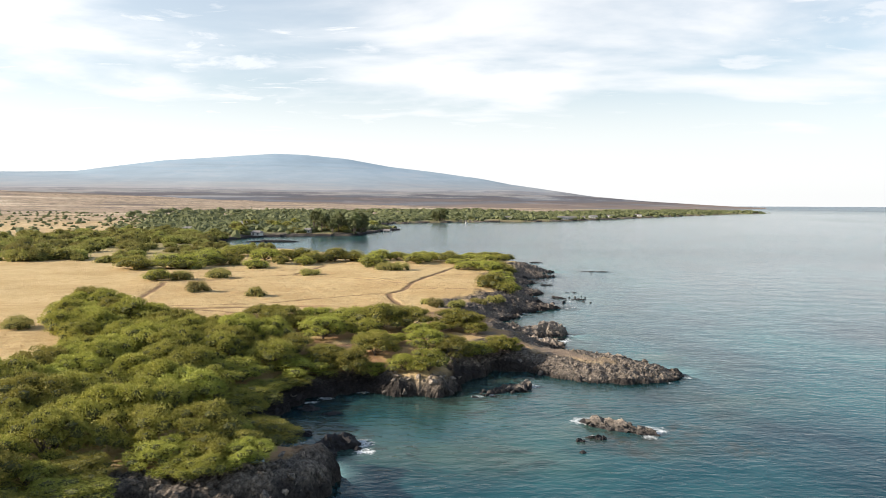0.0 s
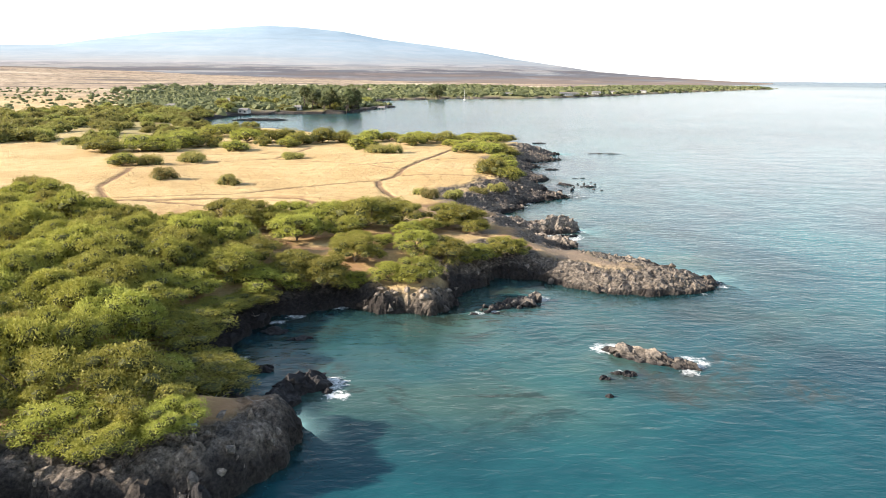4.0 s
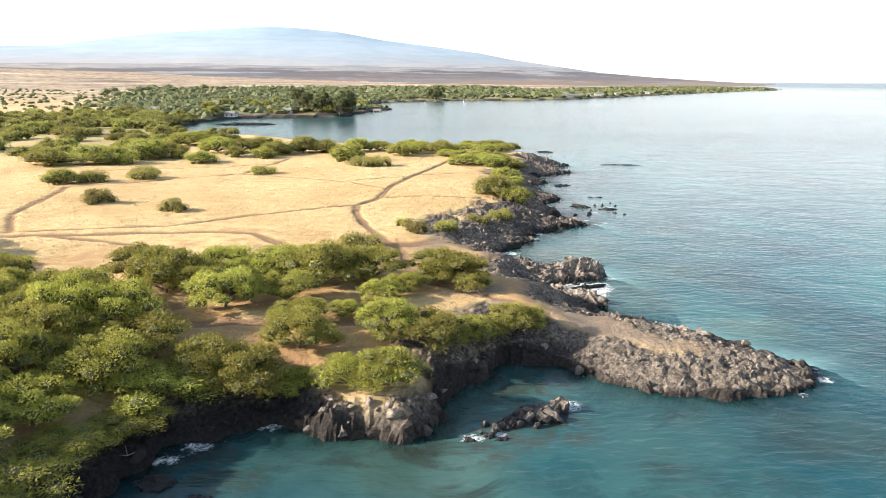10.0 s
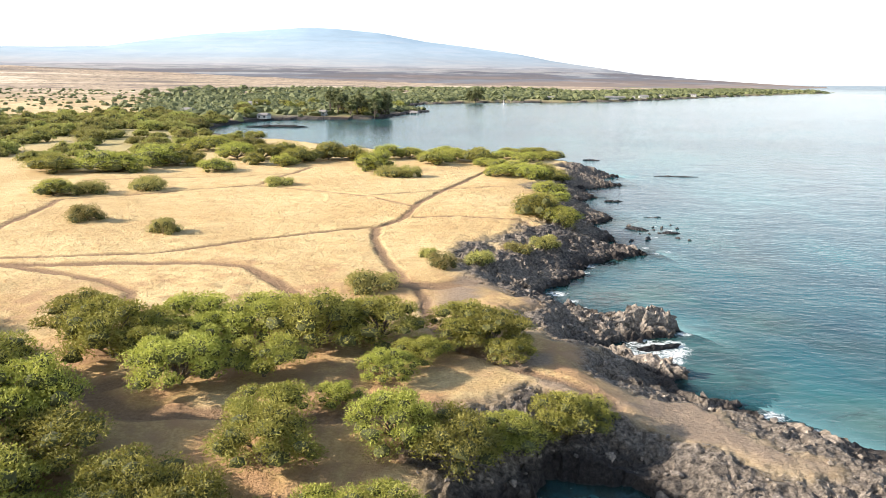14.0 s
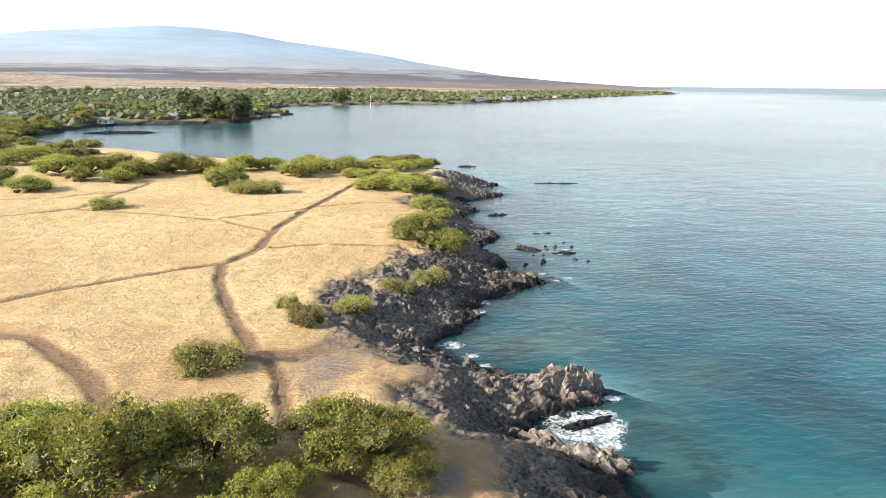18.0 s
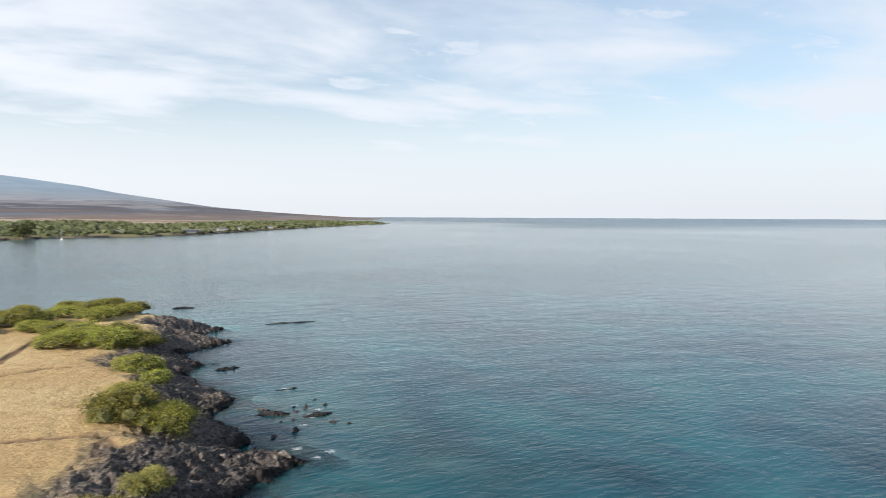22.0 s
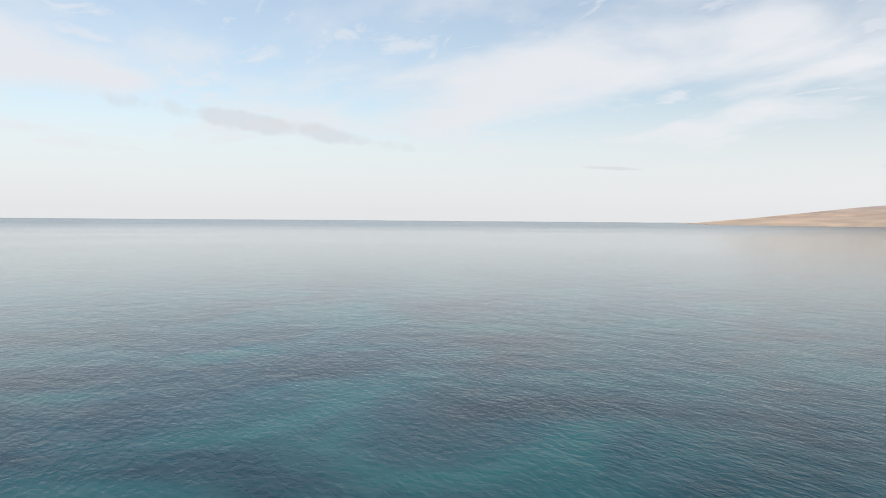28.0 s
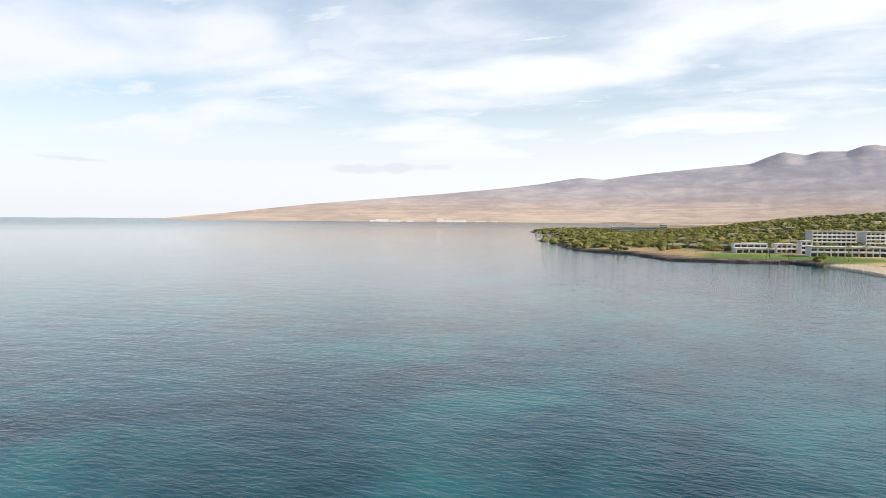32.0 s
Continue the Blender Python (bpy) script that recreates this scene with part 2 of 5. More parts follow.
def make_ground():
    m, nt, b = mat("ground")
    v = object_vec(nt)
    rock, trail, soil, far, lawn, sand = [attribute(nt, n) for n in ("rock", "trail", "soil", "far", "lawn", "sand")]
    n_f = noise_tex(nt, v, 3.0, 8, 0.7)
    n_m = noise_tex(nt, v, 0.35, 6, 0.62)
    n_b = noise_tex(nt, v, 0.035, 5, 0.55)
    # dry grass: straw, with browner tussocks and pale patches
    straw = ramp_of(nt, n_f, [(0.25, (0.46, 0.328, 0.155)), (0.5, (0.64, 0.48, 0.245)), (0.75, (0.745, 0.592, 0.34))])
    brown = ramp_of(nt, n_f, [(0.25, (0.32, 0.190, 0.080)), (0.6, (0.54, 0.365, 0.165))])
    grass = mixed(nt, ramp_of(nt, n_m, [(0.46, (0, 0, 0)), (0.70, (0.8, 0.8, 0.8))]), straw, brown)
    grass = mixed(nt, ramp_of(nt, n_b, [(0.44, (0, 0, 0)), (0.62, (0.6, 0.6, 0.6))]), grass, brown)
    tuss = noise_tex(nt, stretched(nt, v, 0.9, 1.5, 1, 10), 1.0, 5, 0.7, 0.4)
    grass = mixed(nt, ramp_of(nt, tuss, [(0.30, (0.5, 0.5, 0.5)), (0.44, (0, 0, 0))]), grass, brown)
    ribs = noise_tex(nt, stretched(nt, v, 0.16, 0.62, 1, 24), 1.0, 6, 0.68, 0.6)
    grass = mixed(nt, ramp_of(nt, ribs, [(0.52, (0, 0, 0)), (0.66, (0.34, 0.34, 0.34))]), grass, brown)
    dirt = ramp_of(nt, n_f, [(0.25, (0.17, 0.098, 0.052)), (0.7, (0.33, 0.215, 0.125))])
    flat = mixed(nt, ramp_of(nt, n_m, [(0.35, (0, 0, 0)), (0.65, (1, 1, 1))]), ramp_of(nt, n_f, [(0.3, (0.16, 0.120, 0.088)), (0.7, (0.31, 0.235, 0.175))]), ramp_of(nt, n_f, [(0.3, (0.22, 0.158, 0.108)), (0.7, (0.38, 0.29, 0.21))]))
    red = ramp_of(nt, n_m, [(0.3, (0.27, 0.145, 0.075)), (0.7, (0.45, 0.275, 0.145))])
    lava, lheight = lava_colour(nt, v, attribute(nt, "dark"), attribute(nt, "tan"))
    # far plain: straw, rust and dark lava flows drawn out along the slope
    fb = noise_tex(nt, stretched(nt, v, 0.0012, 0.0026, 1, 10), 1.6, 9, 0.66, 0.4)
    fb = math_node(nt, "ADD", math_node(nt, "MULTIPLY", fb, 0.5), math_node(nt, "MULTIPLY", attribute(nt, "belt"), 0.5))
    plain = ramp_of(nt, fb, [(0.34, (0.17, 0.14, 0.125)), (0.42, (0.36, 0.265, 0.195)), (0.48, (0.52, 0.40, 0.275)), (0.54, (0.27, 0.205, 0.165)), (0.60, (0.54, 0.42, 0.295)), (0.70, (0.66, 0.55, 0.42))])
    spots = noise_tex(nt, v, 0.05, 4, 0.7)
    plain = mixed(nt, ramp_of(nt, spots, [(0.50, (0, 0, 0)), (0.58, (0.75, 0.75, 0.75))]), plain, (0.135, 0.110, 0.070))
    c = mixed(nt, soil, grass, mixed(nt, ramp_of(nt, n_m, [(0.42, (0, 0, 0)), (0.6, (1, 1, 1))]), brown, red))
    c = mixed(nt, far, c, plain)
    c = mixed(nt, attribute(nt, "wood"), c, ramp_of(nt, n_m, [(0.3, (0.15, 0.155, 0.060)), (0.7, (0.28, 0.27, 0.115))]))
    c = mixed(nt, trail, c, dirt)
    c = mixed(nt, attribute(nt, "bare"), c, flat)
    c = mixed(nt, lawn, c, ramp_of(nt, n_m, [(0.3, (0.10, 0.17, 0.025)), (0.7, (0.17, 0.25, 0.04))]))
    c = mixed(nt, sand, c, (0.62, 0.50, 0.36))
    c = mixed(nt, rock, c, lava)
    nt.links.new(c, b.inputs["Base Color"])
    b.inputs["Roughness"].default_value = 0.92
    b.inputs["Specular IOR Level"].default_value = 0.2
    h = math_node(nt, "ADD", math_node(nt, "ADD", n_f, math_node(nt, "ADD", math_node(nt, "MULTIPLY", tuss, 1.6), math_node(nt, "MULTIPLY", ribs, -0.9))), math_node(nt, "MULTIPLY", n_m, 1.5))
    h = math_node(nt, "ADD", math_node(nt, "MULTIPLY", h, math_node(nt, "SUBTRACT", 1.0, rock)), math_node(nt, "MULTIPLY", math_node(nt, "MULTIPLY", lheight, rock), 2.0))
    bump(nt, b, h, 0.8, 0.35)
    return m


def make_lava(name, wet=None, tan=None):
    m, nt, b = mat(name)
    g = nt.nodes.new("ShaderNodeNewGeometry")
    if wet is None:                                   # splash zone
        up = nt.nodes.new("ShaderNodeSeparateXYZ")
        nt.links.new(g.outputs["Position"], up.inputs[0])
        n = noise_tex(nt, g.outputs["Position"], 0.8, 4, 0.6)
        wet = math_node(nt, "SUBTRACT", 1.45, math_node(nt, "ADD", math_node(nt, "MULTIPLY", up.outputs[2], 0.70), math_node(nt, "MULTIPLY", n, 0.9)), True)
    c, fine = lava_colour(nt, g.outputs["Position"], wet, tan)
    info = nt.nodes.new("ShaderNodeObjectInfo")
    hsv = nt.nodes.new("ShaderNodeHueSaturation")
    nt.links.new(c, hsv.inputs["Color"])
    nt.links.new(math_node(nt, "ADD", math_node(nt, "MULTIPLY", info.outputs["Random"], 0.5), 0.90), hsv.inputs["Value"])
    nt.links.new(hsv.outputs[0], b.inputs["Base Color"])
    b.inputs["Roughness"].default_value = 0.8
    bump(nt, b, fine, 0.9, 0.3)
    return m


def make_leaf(name, dark, mid, light):
    m, nt, b = mat(name)
    g = nt.nodes.new("ShaderNodeNewGeometry")
    info = nt.nodes.new("ShaderNodeObjectInfo")
    n = noise_tex(nt, g.outputs["Position"], 0.45, 4, 0.6)
    k = math_node(nt, "ADD", math_node(nt, "MULTIPLY", g.outputs["Random Per Island"], 0.24), math_node(nt, "MULTIPLY", n, 0.82))
    c = ramp_of(nt, k, [(0.15, dark), (0.5, mid), (0.85, light)])
    hsv = nt.nodes.new("ShaderNodeHueSaturation")
    nt.links.new(c, hsv.inputs["Color"])
    nt.links.new(math_node(nt, "ADD", math_node(nt, "MULTIPLY", info.outputs["Random"], 0.034), 0.474), hsv.inputs["Hue"])
    nt.links.new(math_node(nt, "ADD", math_node(nt, "MULTIPLY", info.outputs["Random"], 0.5), 0.68), hsv.inputs["Value"])
    nt.links.new(hsv.outputs[0], b.inputs["Base Color"])
    b.inputs["Roughness"].default_value = 0.65
    b.inputs["Specular IOR Level"].default_value = 0.25
    tr = nt.nodes.new("ShaderNodeBsdfTranslucent")
    nt.links.new(hsv.outputs[0], tr.inputs["Color"])
    mx = nt.nodes.new("ShaderNodeMixShader")
    mx.inputs[0].default_value = 0.33
    nt.links.new(b.outputs[0], mx.inputs[1]); nt.links.new(tr.outputs[0], mx.inputs[2])
    nt.links.new(mx.outputs[0], nt.nodes["Material Output"].inputs[0])
    return m


def make_plain(name, colour, rough=0.7, spread=0.25, scale=3.0, metal=0.0):
    m, nt, b = mat(name)
    v = object_vec(nt)
    n = noise_tex(nt, v, scale, 6, 0.65)
    lo = tuple(c * (1 - spread) for c in colour)
    hi = tuple(min(1, c * (1 + spread)) for c in colour)
    nt.links.new(ramp_of(nt, n, [(0.3, lo), (0.7, hi)]), b.inputs["Base Color"])
    b.inputs["Roughness"].default_value, b.inputs["Metallic"].default_value = rough, metal
    return m


def make_water():
    m, nt, b = mat("sea_water")
    v = object_vec(nt)
    depth, foam = attribute(nt, "depth"), attribute(nt, "foam")
    patches = noise_tex(nt, stretched(nt, v, 0.030, 0.022, 1, 15), 1.0, 5, 0.6, 0.5)
    wide = noise_tex(nt, stretched(nt, v, 0.0035, 0.0016, 1, 30), 1.0, 4, 0.55, 0.6)
    deep = ramp_of(nt, patches, [(0.34, (0.005, 0.036, 0.052)), (0.50, (0.013, 0.078, 0.095)), (0.68, (0.018, 0.124, 0.132))])
    shoal = ramp_of(nt, patches, [(0.34, (0.024, 0.052, 0.048)), (0.50, (0.046, 0.096, 0.086)), (0.68, (0.078, 0.155, 0.134))])
    far = attribute(nt, "off")
    reef = noise_tex(nt, stretched(nt, v, 0.11, 0.16, 1, 20), 1.0, 6, 0.66, 0.8)
    shoal = mixed(nt, ramp_of(nt, reef, [(0.50, (0, 0, 0)), (0.60, (0.9, 0.9, 0.9))]), shoal, (0.030, 0.044, 0.036))
    deep = mixed(nt, attribute(nt, "blue"), deep, ramp_of(nt, patches, [(0.38, (0.0006, 0.018, 0.030)), (0.50, (0.0006, 0.040, 0.060)), (0.64, (0.001, 0.092, 0.100))]))
    body = mixed(nt, attribute(nt, "pale"), deep, shoal)
    # brown reef patches; in the cove they also paint the shade on the water
    reefs_and_shade = math_node(nt, "MULTIPLY", attribute(nt, "reef"), ramp_of(nt, noise_tex(nt, v, 0.45, 6, 0.68, 0.6), [(0.40, (0, 0, 0)), (0.58, (0.8, 0.8, 0.8))]))
    body = mixed(nt, reefs_and_shade, body, (0.042, 0.048, 0.039))
    body = mixed(nt, far, body, (0.006, 0.058, 0.115))
    fn = noise_tex(nt, v, 1.3, 10, 0.74, 1.2)
    fmask = math_node(nt, "MULTIPLY", math_node(nt, "SUBTRACT", math_node(nt, "ADD", fn, math_node(nt, "MULTIPLY", foam, 0.42)), 0.82), 5.5, True)
    body = mixed(nt, fmask, body, (0.80, 0.82, 0.82))
    nt.links.new(body, b.inputs["Base Color"])
    nt.links.new(math_node(nt, "ADD", math_node(nt, "MULTIPLY", fmask, 0.6), math_node(nt, "ADD", math_node(nt, "MULTIPLY", attribute(nt, "wind"), 0.22), math_node(nt, "MULTIPLY", wide, 0.08))), b.inputs["Roughness"])
    # lanes of slick and ruffled water
    lanes = noise_tex(nt, stretched(nt, v, 0.0055, 0.0085, 1, 20), 1.0, 4, 0.6, 0.7)
    # unresolved chop turns its faces to the eye and mirrors less of the low sky
    nt.links.new(math_node(nt, "SUBTRACT", math_node(nt, "ADD", math_node(nt, "ADD", 0.14, math_node(nt, "MULTIPLY", attribute(nt, "calm"), 0.14)), math_node(nt, "MULTIPLY", lanes, 0.24)), math_node(nt, "MULTIPLY", attribute(nt, "wind"), 0.22), True), b.inputs["Specular IOR Level"])
    b.inputs["IOR"].default_value = 1.33
    # swell, chop and ripples
    w1 = noise_tex(nt, stretched(nt, v, 0.085, 0.13, 1, -18), 1.0, 4, 0.55, 0.3)
    w2 = noise_tex(nt, stretched(nt, v, 0.46, 0.88, 1, -8), 1.0, 3, 0.55, 0.3)
    w3 = noise_tex(nt, stretched(nt, v, 1.7, 2.6, 1, -25), 1.0, 4, 0.65, 0.2)
    h = math_node(nt, "ADD", math_node(nt, "MULTIPLY", w1, 1.0), math_node(nt, "ADD", math_node(nt, "MULTIPLY", w2, 0.46), math_node(nt, "MULTIPLY", w3, 0.02)))
    ripple = bump(nt, b, h, 0.5, 0.5)
    nt.links.new(math_node(nt, "SUBTRACT", 0.5, math_node(nt, "MULTIPLY", attribute(nt, "calm"), 0.18)), ripple.inputs["Strength"])
    # shallow water lets the sea floor through
    clear = nt.nodes.new("ShaderNodeBsdfTransparent")
    clear.inputs["Color"].default_value = (0.34, 0.58, 0.57, 1)
    k = math_node(nt, "POWER", 2.718, math_node(nt, "MULTIPLY", depth, -0.8))
    k = math_node(nt, "MULTIPLY", math_node(nt, "MULTIPLY", math_node(nt, "SUBTRACT", k, 0.03, True), 0.8), math_node(nt, "SUBTRACT", 1.0, fmask))
    mx = nt.nodes.new("ShaderNodeMixShader")
    nt.links.new(k, mx.inputs[0]); nt.links.new(b.outputs[0], mx.inputs[1]); nt.links.new(clear.outputs[0], mx.inputs[2])
    nt.links.new(mx.outputs[0], nt.nodes["Material Output"].inputs[0])
    return m


def make_mountain(name, foot, mid, top, glow, mottle, belt, reach):
    """A far ridge; the haze of kilometres of air is painted in colour and emission."""
    m, nt, b = mat(name)
    v = object_vec(nt)
    sep = nt.nodes.new("ShaderNodeSeparateXYZ")
    nt.links.new(v, sep.inputs[0])
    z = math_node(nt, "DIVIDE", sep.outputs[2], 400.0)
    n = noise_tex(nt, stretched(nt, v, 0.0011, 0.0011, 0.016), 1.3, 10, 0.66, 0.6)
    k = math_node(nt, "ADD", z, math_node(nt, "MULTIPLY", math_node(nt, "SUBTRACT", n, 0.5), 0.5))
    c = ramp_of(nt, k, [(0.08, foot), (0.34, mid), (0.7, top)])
    streak = noise_tex(nt, stretched(nt, v, 0.0008, 0.0008, 0.030), 1.4, 9, 0.66, 0.15)
    across = noise_tex(nt, stretched(nt, v, 0.0016, 0.0016, 0.055), 1.4, 9, 0.66, 0.3)
    tier = math_node(nt, "ADD", math_node(nt, "DIVIDE", sep.outputs[2], reach * 1.36), math_node(nt, "ADD", math_node(nt, "MULTIPLY", math_node(nt, "SUBTRACT", streak, 0.5), 0.8), math_node(nt, "MULTIPLY", math_node(nt, "SUBTRACT", across, 0.5), 0.7)))
    bands = ramp_of(nt, tier, list(zip((0.10, 0.26, 0.44, 0.52, 0.62, 0.72, 0.95), belt)))
    lowland = math_node(nt, "SUBTRACT", 1.0, math_node(nt, "DIVIDE", math_node(nt, "SUBTRACT", sep.outputs[2], reach * 0.6), reach), True)
    c = mixed(nt, math_node(nt, "MULTIPLY", lowland, 0.92), c, bands)
    c = mixed(nt, ramp_of(nt, streak, [(0.52, (0, 0, 0)), (0.66, (0.35, 0.35, 0.35))]), c, tuple(x * 0.78 for x in mid))
    fine = noise_tex(nt, stretched(nt, v, 0.0026, 0.0026, 0.011), 1.6, 11, 0.70, 0.4)
    c = mixed(nt, ramp_of(nt, fine, [(0.36, (mottle, mottle, mottle)), (0.52, (0, 0, 0))]), c, tuple(x * 0.55 for x in mid))
    c = mixed(nt, ramp_of(nt, fine, [(0.52, (0, 0, 0)), (0.68, (mottle, mottle, mottle))]), c, tuple(min(0.9, x * 1.45) for x in foot))
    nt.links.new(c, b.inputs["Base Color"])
    # the ridge gives off its own colour, as the bright air before it would
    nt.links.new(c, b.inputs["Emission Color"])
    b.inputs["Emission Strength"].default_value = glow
    b.inputs["Roughness"].default_value = 1.0
    b.inputs["Specular IOR Level"].default_value = 0.0
    return m


M_GROUND = make_ground()
M_LAVA = make_lava("lava_rock")
M_WET = make_lava("wet_lava", None, 0.6)
M_TAN = make_lava("weathered_lava", None, 1.0)
M_BLACK = make_lava("black_lava", 1.0)
M_LEAF = make_leaf("kiawe_leaves", (0.085, 0.098, 0.019), (0.305, 0.312, 0.058), (0.60, 0.58, 0.135))
M_LEAF_MID = make_leaf("shore_leaves", (0.13, 0.138, 0.036), (0.28, 0.280, 0.072), (0.43, 0.410, 0.125))
# far leaves are greyed and lifted in colour for the haze over the bay
M_LEAF_FAR = make_leaf("far_leaves", (0.10, 0.122, 0.055), (0.175, 0.198, 0.088), (0.255, 0.270, 0.125))
M_LEAF_RESORT = make_leaf("resort_leaves", (0.055, 0.075, 0.020), (0.19, 0.205, 0.050), (0.44, 0.40, 0.10))
# dark olive that paints the shade in the gaps between leaf sprays
M_CROWN_SHADE = make_plain("crown_shade", (0.080, 0.082, 0.026), 1.0, 0.4)
M_LEAF_DRY = make_leaf("dry_shrub_leaves", (0.14, 0.135, 0.042), (0.31, 0.292, 0.085), (0.48, 0.440, 0.150))
M_BARK = make_plain("bark", (0.11, 0.085, 0.065), 0.9)
M_GRASS = make_leaf("dry_grass", (0.52, 0.375, 0.18), (0.64, 0.48, 0.245), (0.74, 0.58, 0.325))
M_WATER = make_water()
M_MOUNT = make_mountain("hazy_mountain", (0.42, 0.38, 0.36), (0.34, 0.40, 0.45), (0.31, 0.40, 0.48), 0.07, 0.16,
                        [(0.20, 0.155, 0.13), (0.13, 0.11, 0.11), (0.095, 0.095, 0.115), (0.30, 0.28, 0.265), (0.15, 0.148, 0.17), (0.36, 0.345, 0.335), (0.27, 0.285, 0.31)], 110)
# the stronger glow stands for haze and lifts the face turned from the sun
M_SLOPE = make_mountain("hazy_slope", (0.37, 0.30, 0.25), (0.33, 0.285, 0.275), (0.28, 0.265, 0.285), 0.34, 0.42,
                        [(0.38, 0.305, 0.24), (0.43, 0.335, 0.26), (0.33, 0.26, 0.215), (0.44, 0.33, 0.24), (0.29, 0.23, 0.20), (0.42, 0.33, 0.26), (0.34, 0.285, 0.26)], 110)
M_WHITE = make_plain("white_render", (0.60, 0.585, 0.55), 0.7, 0.12)
M_GLASS = make_plain("dark_glazing", (0.05, 0.06, 0.07), 0.12, 0.3)
M_ROOF = make_plain("grey_roof", (0.22, 0.20, 0.19), 0.8)


# ---------------------------------------------------------------- plan of the shore, north to south
NORTH = [(5200, -5200), (3900, -3600), (3450, -3050), (2360, -3900), (1660, -4150), (900, -3700), (520, -3000), (400, -2400), (450, -1950), (610, -1800),
         (560, -1500), (420, -1250), (310, -1000), (340, -897), (266, -763), (219, -640), (179, -578), (138, -557), (90, -469), (45, -467), (6, -477),
         (-17, -445), (-41, -372), (-85, -310), (-95, -200), (-72, -100), (-50, -20), (-38, 20)]
COVE = [(-32, 34), (-21, 34.5), (-16.3, 37.0), (-11.6, 43.4), (-13, 49.7), (-16.0, 52.0), (-20.5, 54.5), (-23.2, 60.8), (-24.2, 69), (-24.0, 75), (-21, 79.5),
        (-14.6, 84.2), (-9.5, 82.2), (-5.3, 80.6), (-1.4, 81.5), (1.2, 87.5), (4.8, 94.5), (8.9, 98.6), (12.6, 98.4), (15.4, 95.8), (19, 92.6), (23, 90.6),
        (31, 90.2), (36, 91.6), (40.2, 95.5), (40.4, 99), (36.6, 103), (32, 107.4), (28.4, 112.2), (25, 114.6), (21, 116.8)]
LEDGE = [(21.6, 119.6), (19.6, 122.3), (18, 125.6), (17.4, 128.2), (19.7, 130.4), (25.3, 132.8), (26.4, 135.8), (21, 139.2), (17.4, 140), (14.2, 142.6), (12.2, 145.6), (10.5, 150.5),
         (14.3, 156), (18.2, 161.6), (19.9, 166.4), (24.4, 172.4), (32, 176.4), (31, 179.5), (26, 184.2), (29.6, 190.5), (26.8, 196.6), (26.5, 204.1), (31.6, 212), (28, 222.7), (27.6, 233.6),
         (32.6, 242), (30.6, 256), (43.8, 268), (38, 278.7), (48, 288), (39.6, 299), (33, 320), (30, 335), (20, 337)]
BAY = [(6, 325), (-21, 333), (-45, 344), (-77, 380), (-113, 415), (-144, 443), (-163, 465), (-170, 500), (-172, 560), (-160, 600), (-125, 615), (-80, 626), (-76, 690),
       (-51, 783), (-90, 860), (-80, 1000), (-44, 1050), (30, 1120), (117, 1140), (195, 1195), (340, 1400), (545, 1710), (830, 2110), (1060, 2380), (1150, 2560), (1050, 2800), (700, 3600), (500, 5300)]
SHORE = np.array(NORTH + COVE + LEDGE + BAY + [(-5300, 5300), (-5300, -5300)], float)
TRAILS = [
    (1.5, [(-90, 147.3), (-74, 147.0), (-61.5, 148.7), (-48, 152.8), (-40.7, 159.8), (-35, 165.7), (-24.3, 172.6), (-16.7, 177.6), (-12.9, 186), (-11.4, 202), (-6.8, 223), (0.7, 252), (5.5, 270)]),
    (1.7, [(-16.9, 176), (-16, 167.4), (-12.7, 154.4), (-9.9, 145.2), (-8.3, 140.7), (-4.5, 132), (-3.5, 124), (0, 116), (8, 110), (14, 106)]),
    (2.2, [(-80, 143), (-58.6, 144.4), (-48.5, 146.3), (-38.3, 146.6), (-30.9, 144.7), (-25.2, 138.2), (-20.9, 132.6), (-18.1, 127), (-24, 112), (-30, 104)]),
    (1.8, [(-66, 143.5), (-55.8, 140.2), (-47.2, 136.4), (-41.3, 131.9), (-38.6, 124)]),
    (1.6, [(-74, 147.7), (-82, 162.2), (-88, 191), (-90, 199), (-76.7, 209), (-66.8, 218), (-54.5, 228), (-53.5, 248), (-50.6, 267)]),
    (1.2, [(-54.5, 226), (-34.4, 217.4), (-23.2, 211.1), (-12.7, 199)]),
    (1.2, [(-23.4, 212.5), (-12.9, 218.2), (-5.6, 224.7), (4.9, 230.2), (12.9, 228.5)]),
    (1.1, [(-10.9, 186.3), (-2.8, 187.1), (10.3, 184.9), (11.5, 173.9)]),
    (3.2, [(-7.9, 137.6), (-3.3, 136.9), (3, 141)]),
    (1.2, [(-102.7, 231.7), (-84.6, 239), (-64.1, 243.6), (-52.1, 254.2)]),
    (2.4, [(-36, 106), (-26, 99), (-16, 100), (-6, 100), (4, 104)]),
]


def sd_line(px, py, pts, closed=False):
    """Distance of many points from a line of corners."""
    best = np.full(px.shape, 1e18)
    ring = list(range(len(pts) if closed else len(pts) - 1))
    for i in ring:
        ax, ay = pts[i]
        bx, by = pts[(i + 1) % len(pts)]
        dx, dy = bx - ax, by - ay
        t = np.clip(((px - ax) * dx + (py - ay) * dy) / (dx * dx + dy * dy + 1e-9), 0, 1)
        best = np.minimum(best, (px - ax - t * dx) ** 2 + (py - ay - t * dy) ** 2)
    return np.sqrt(best)


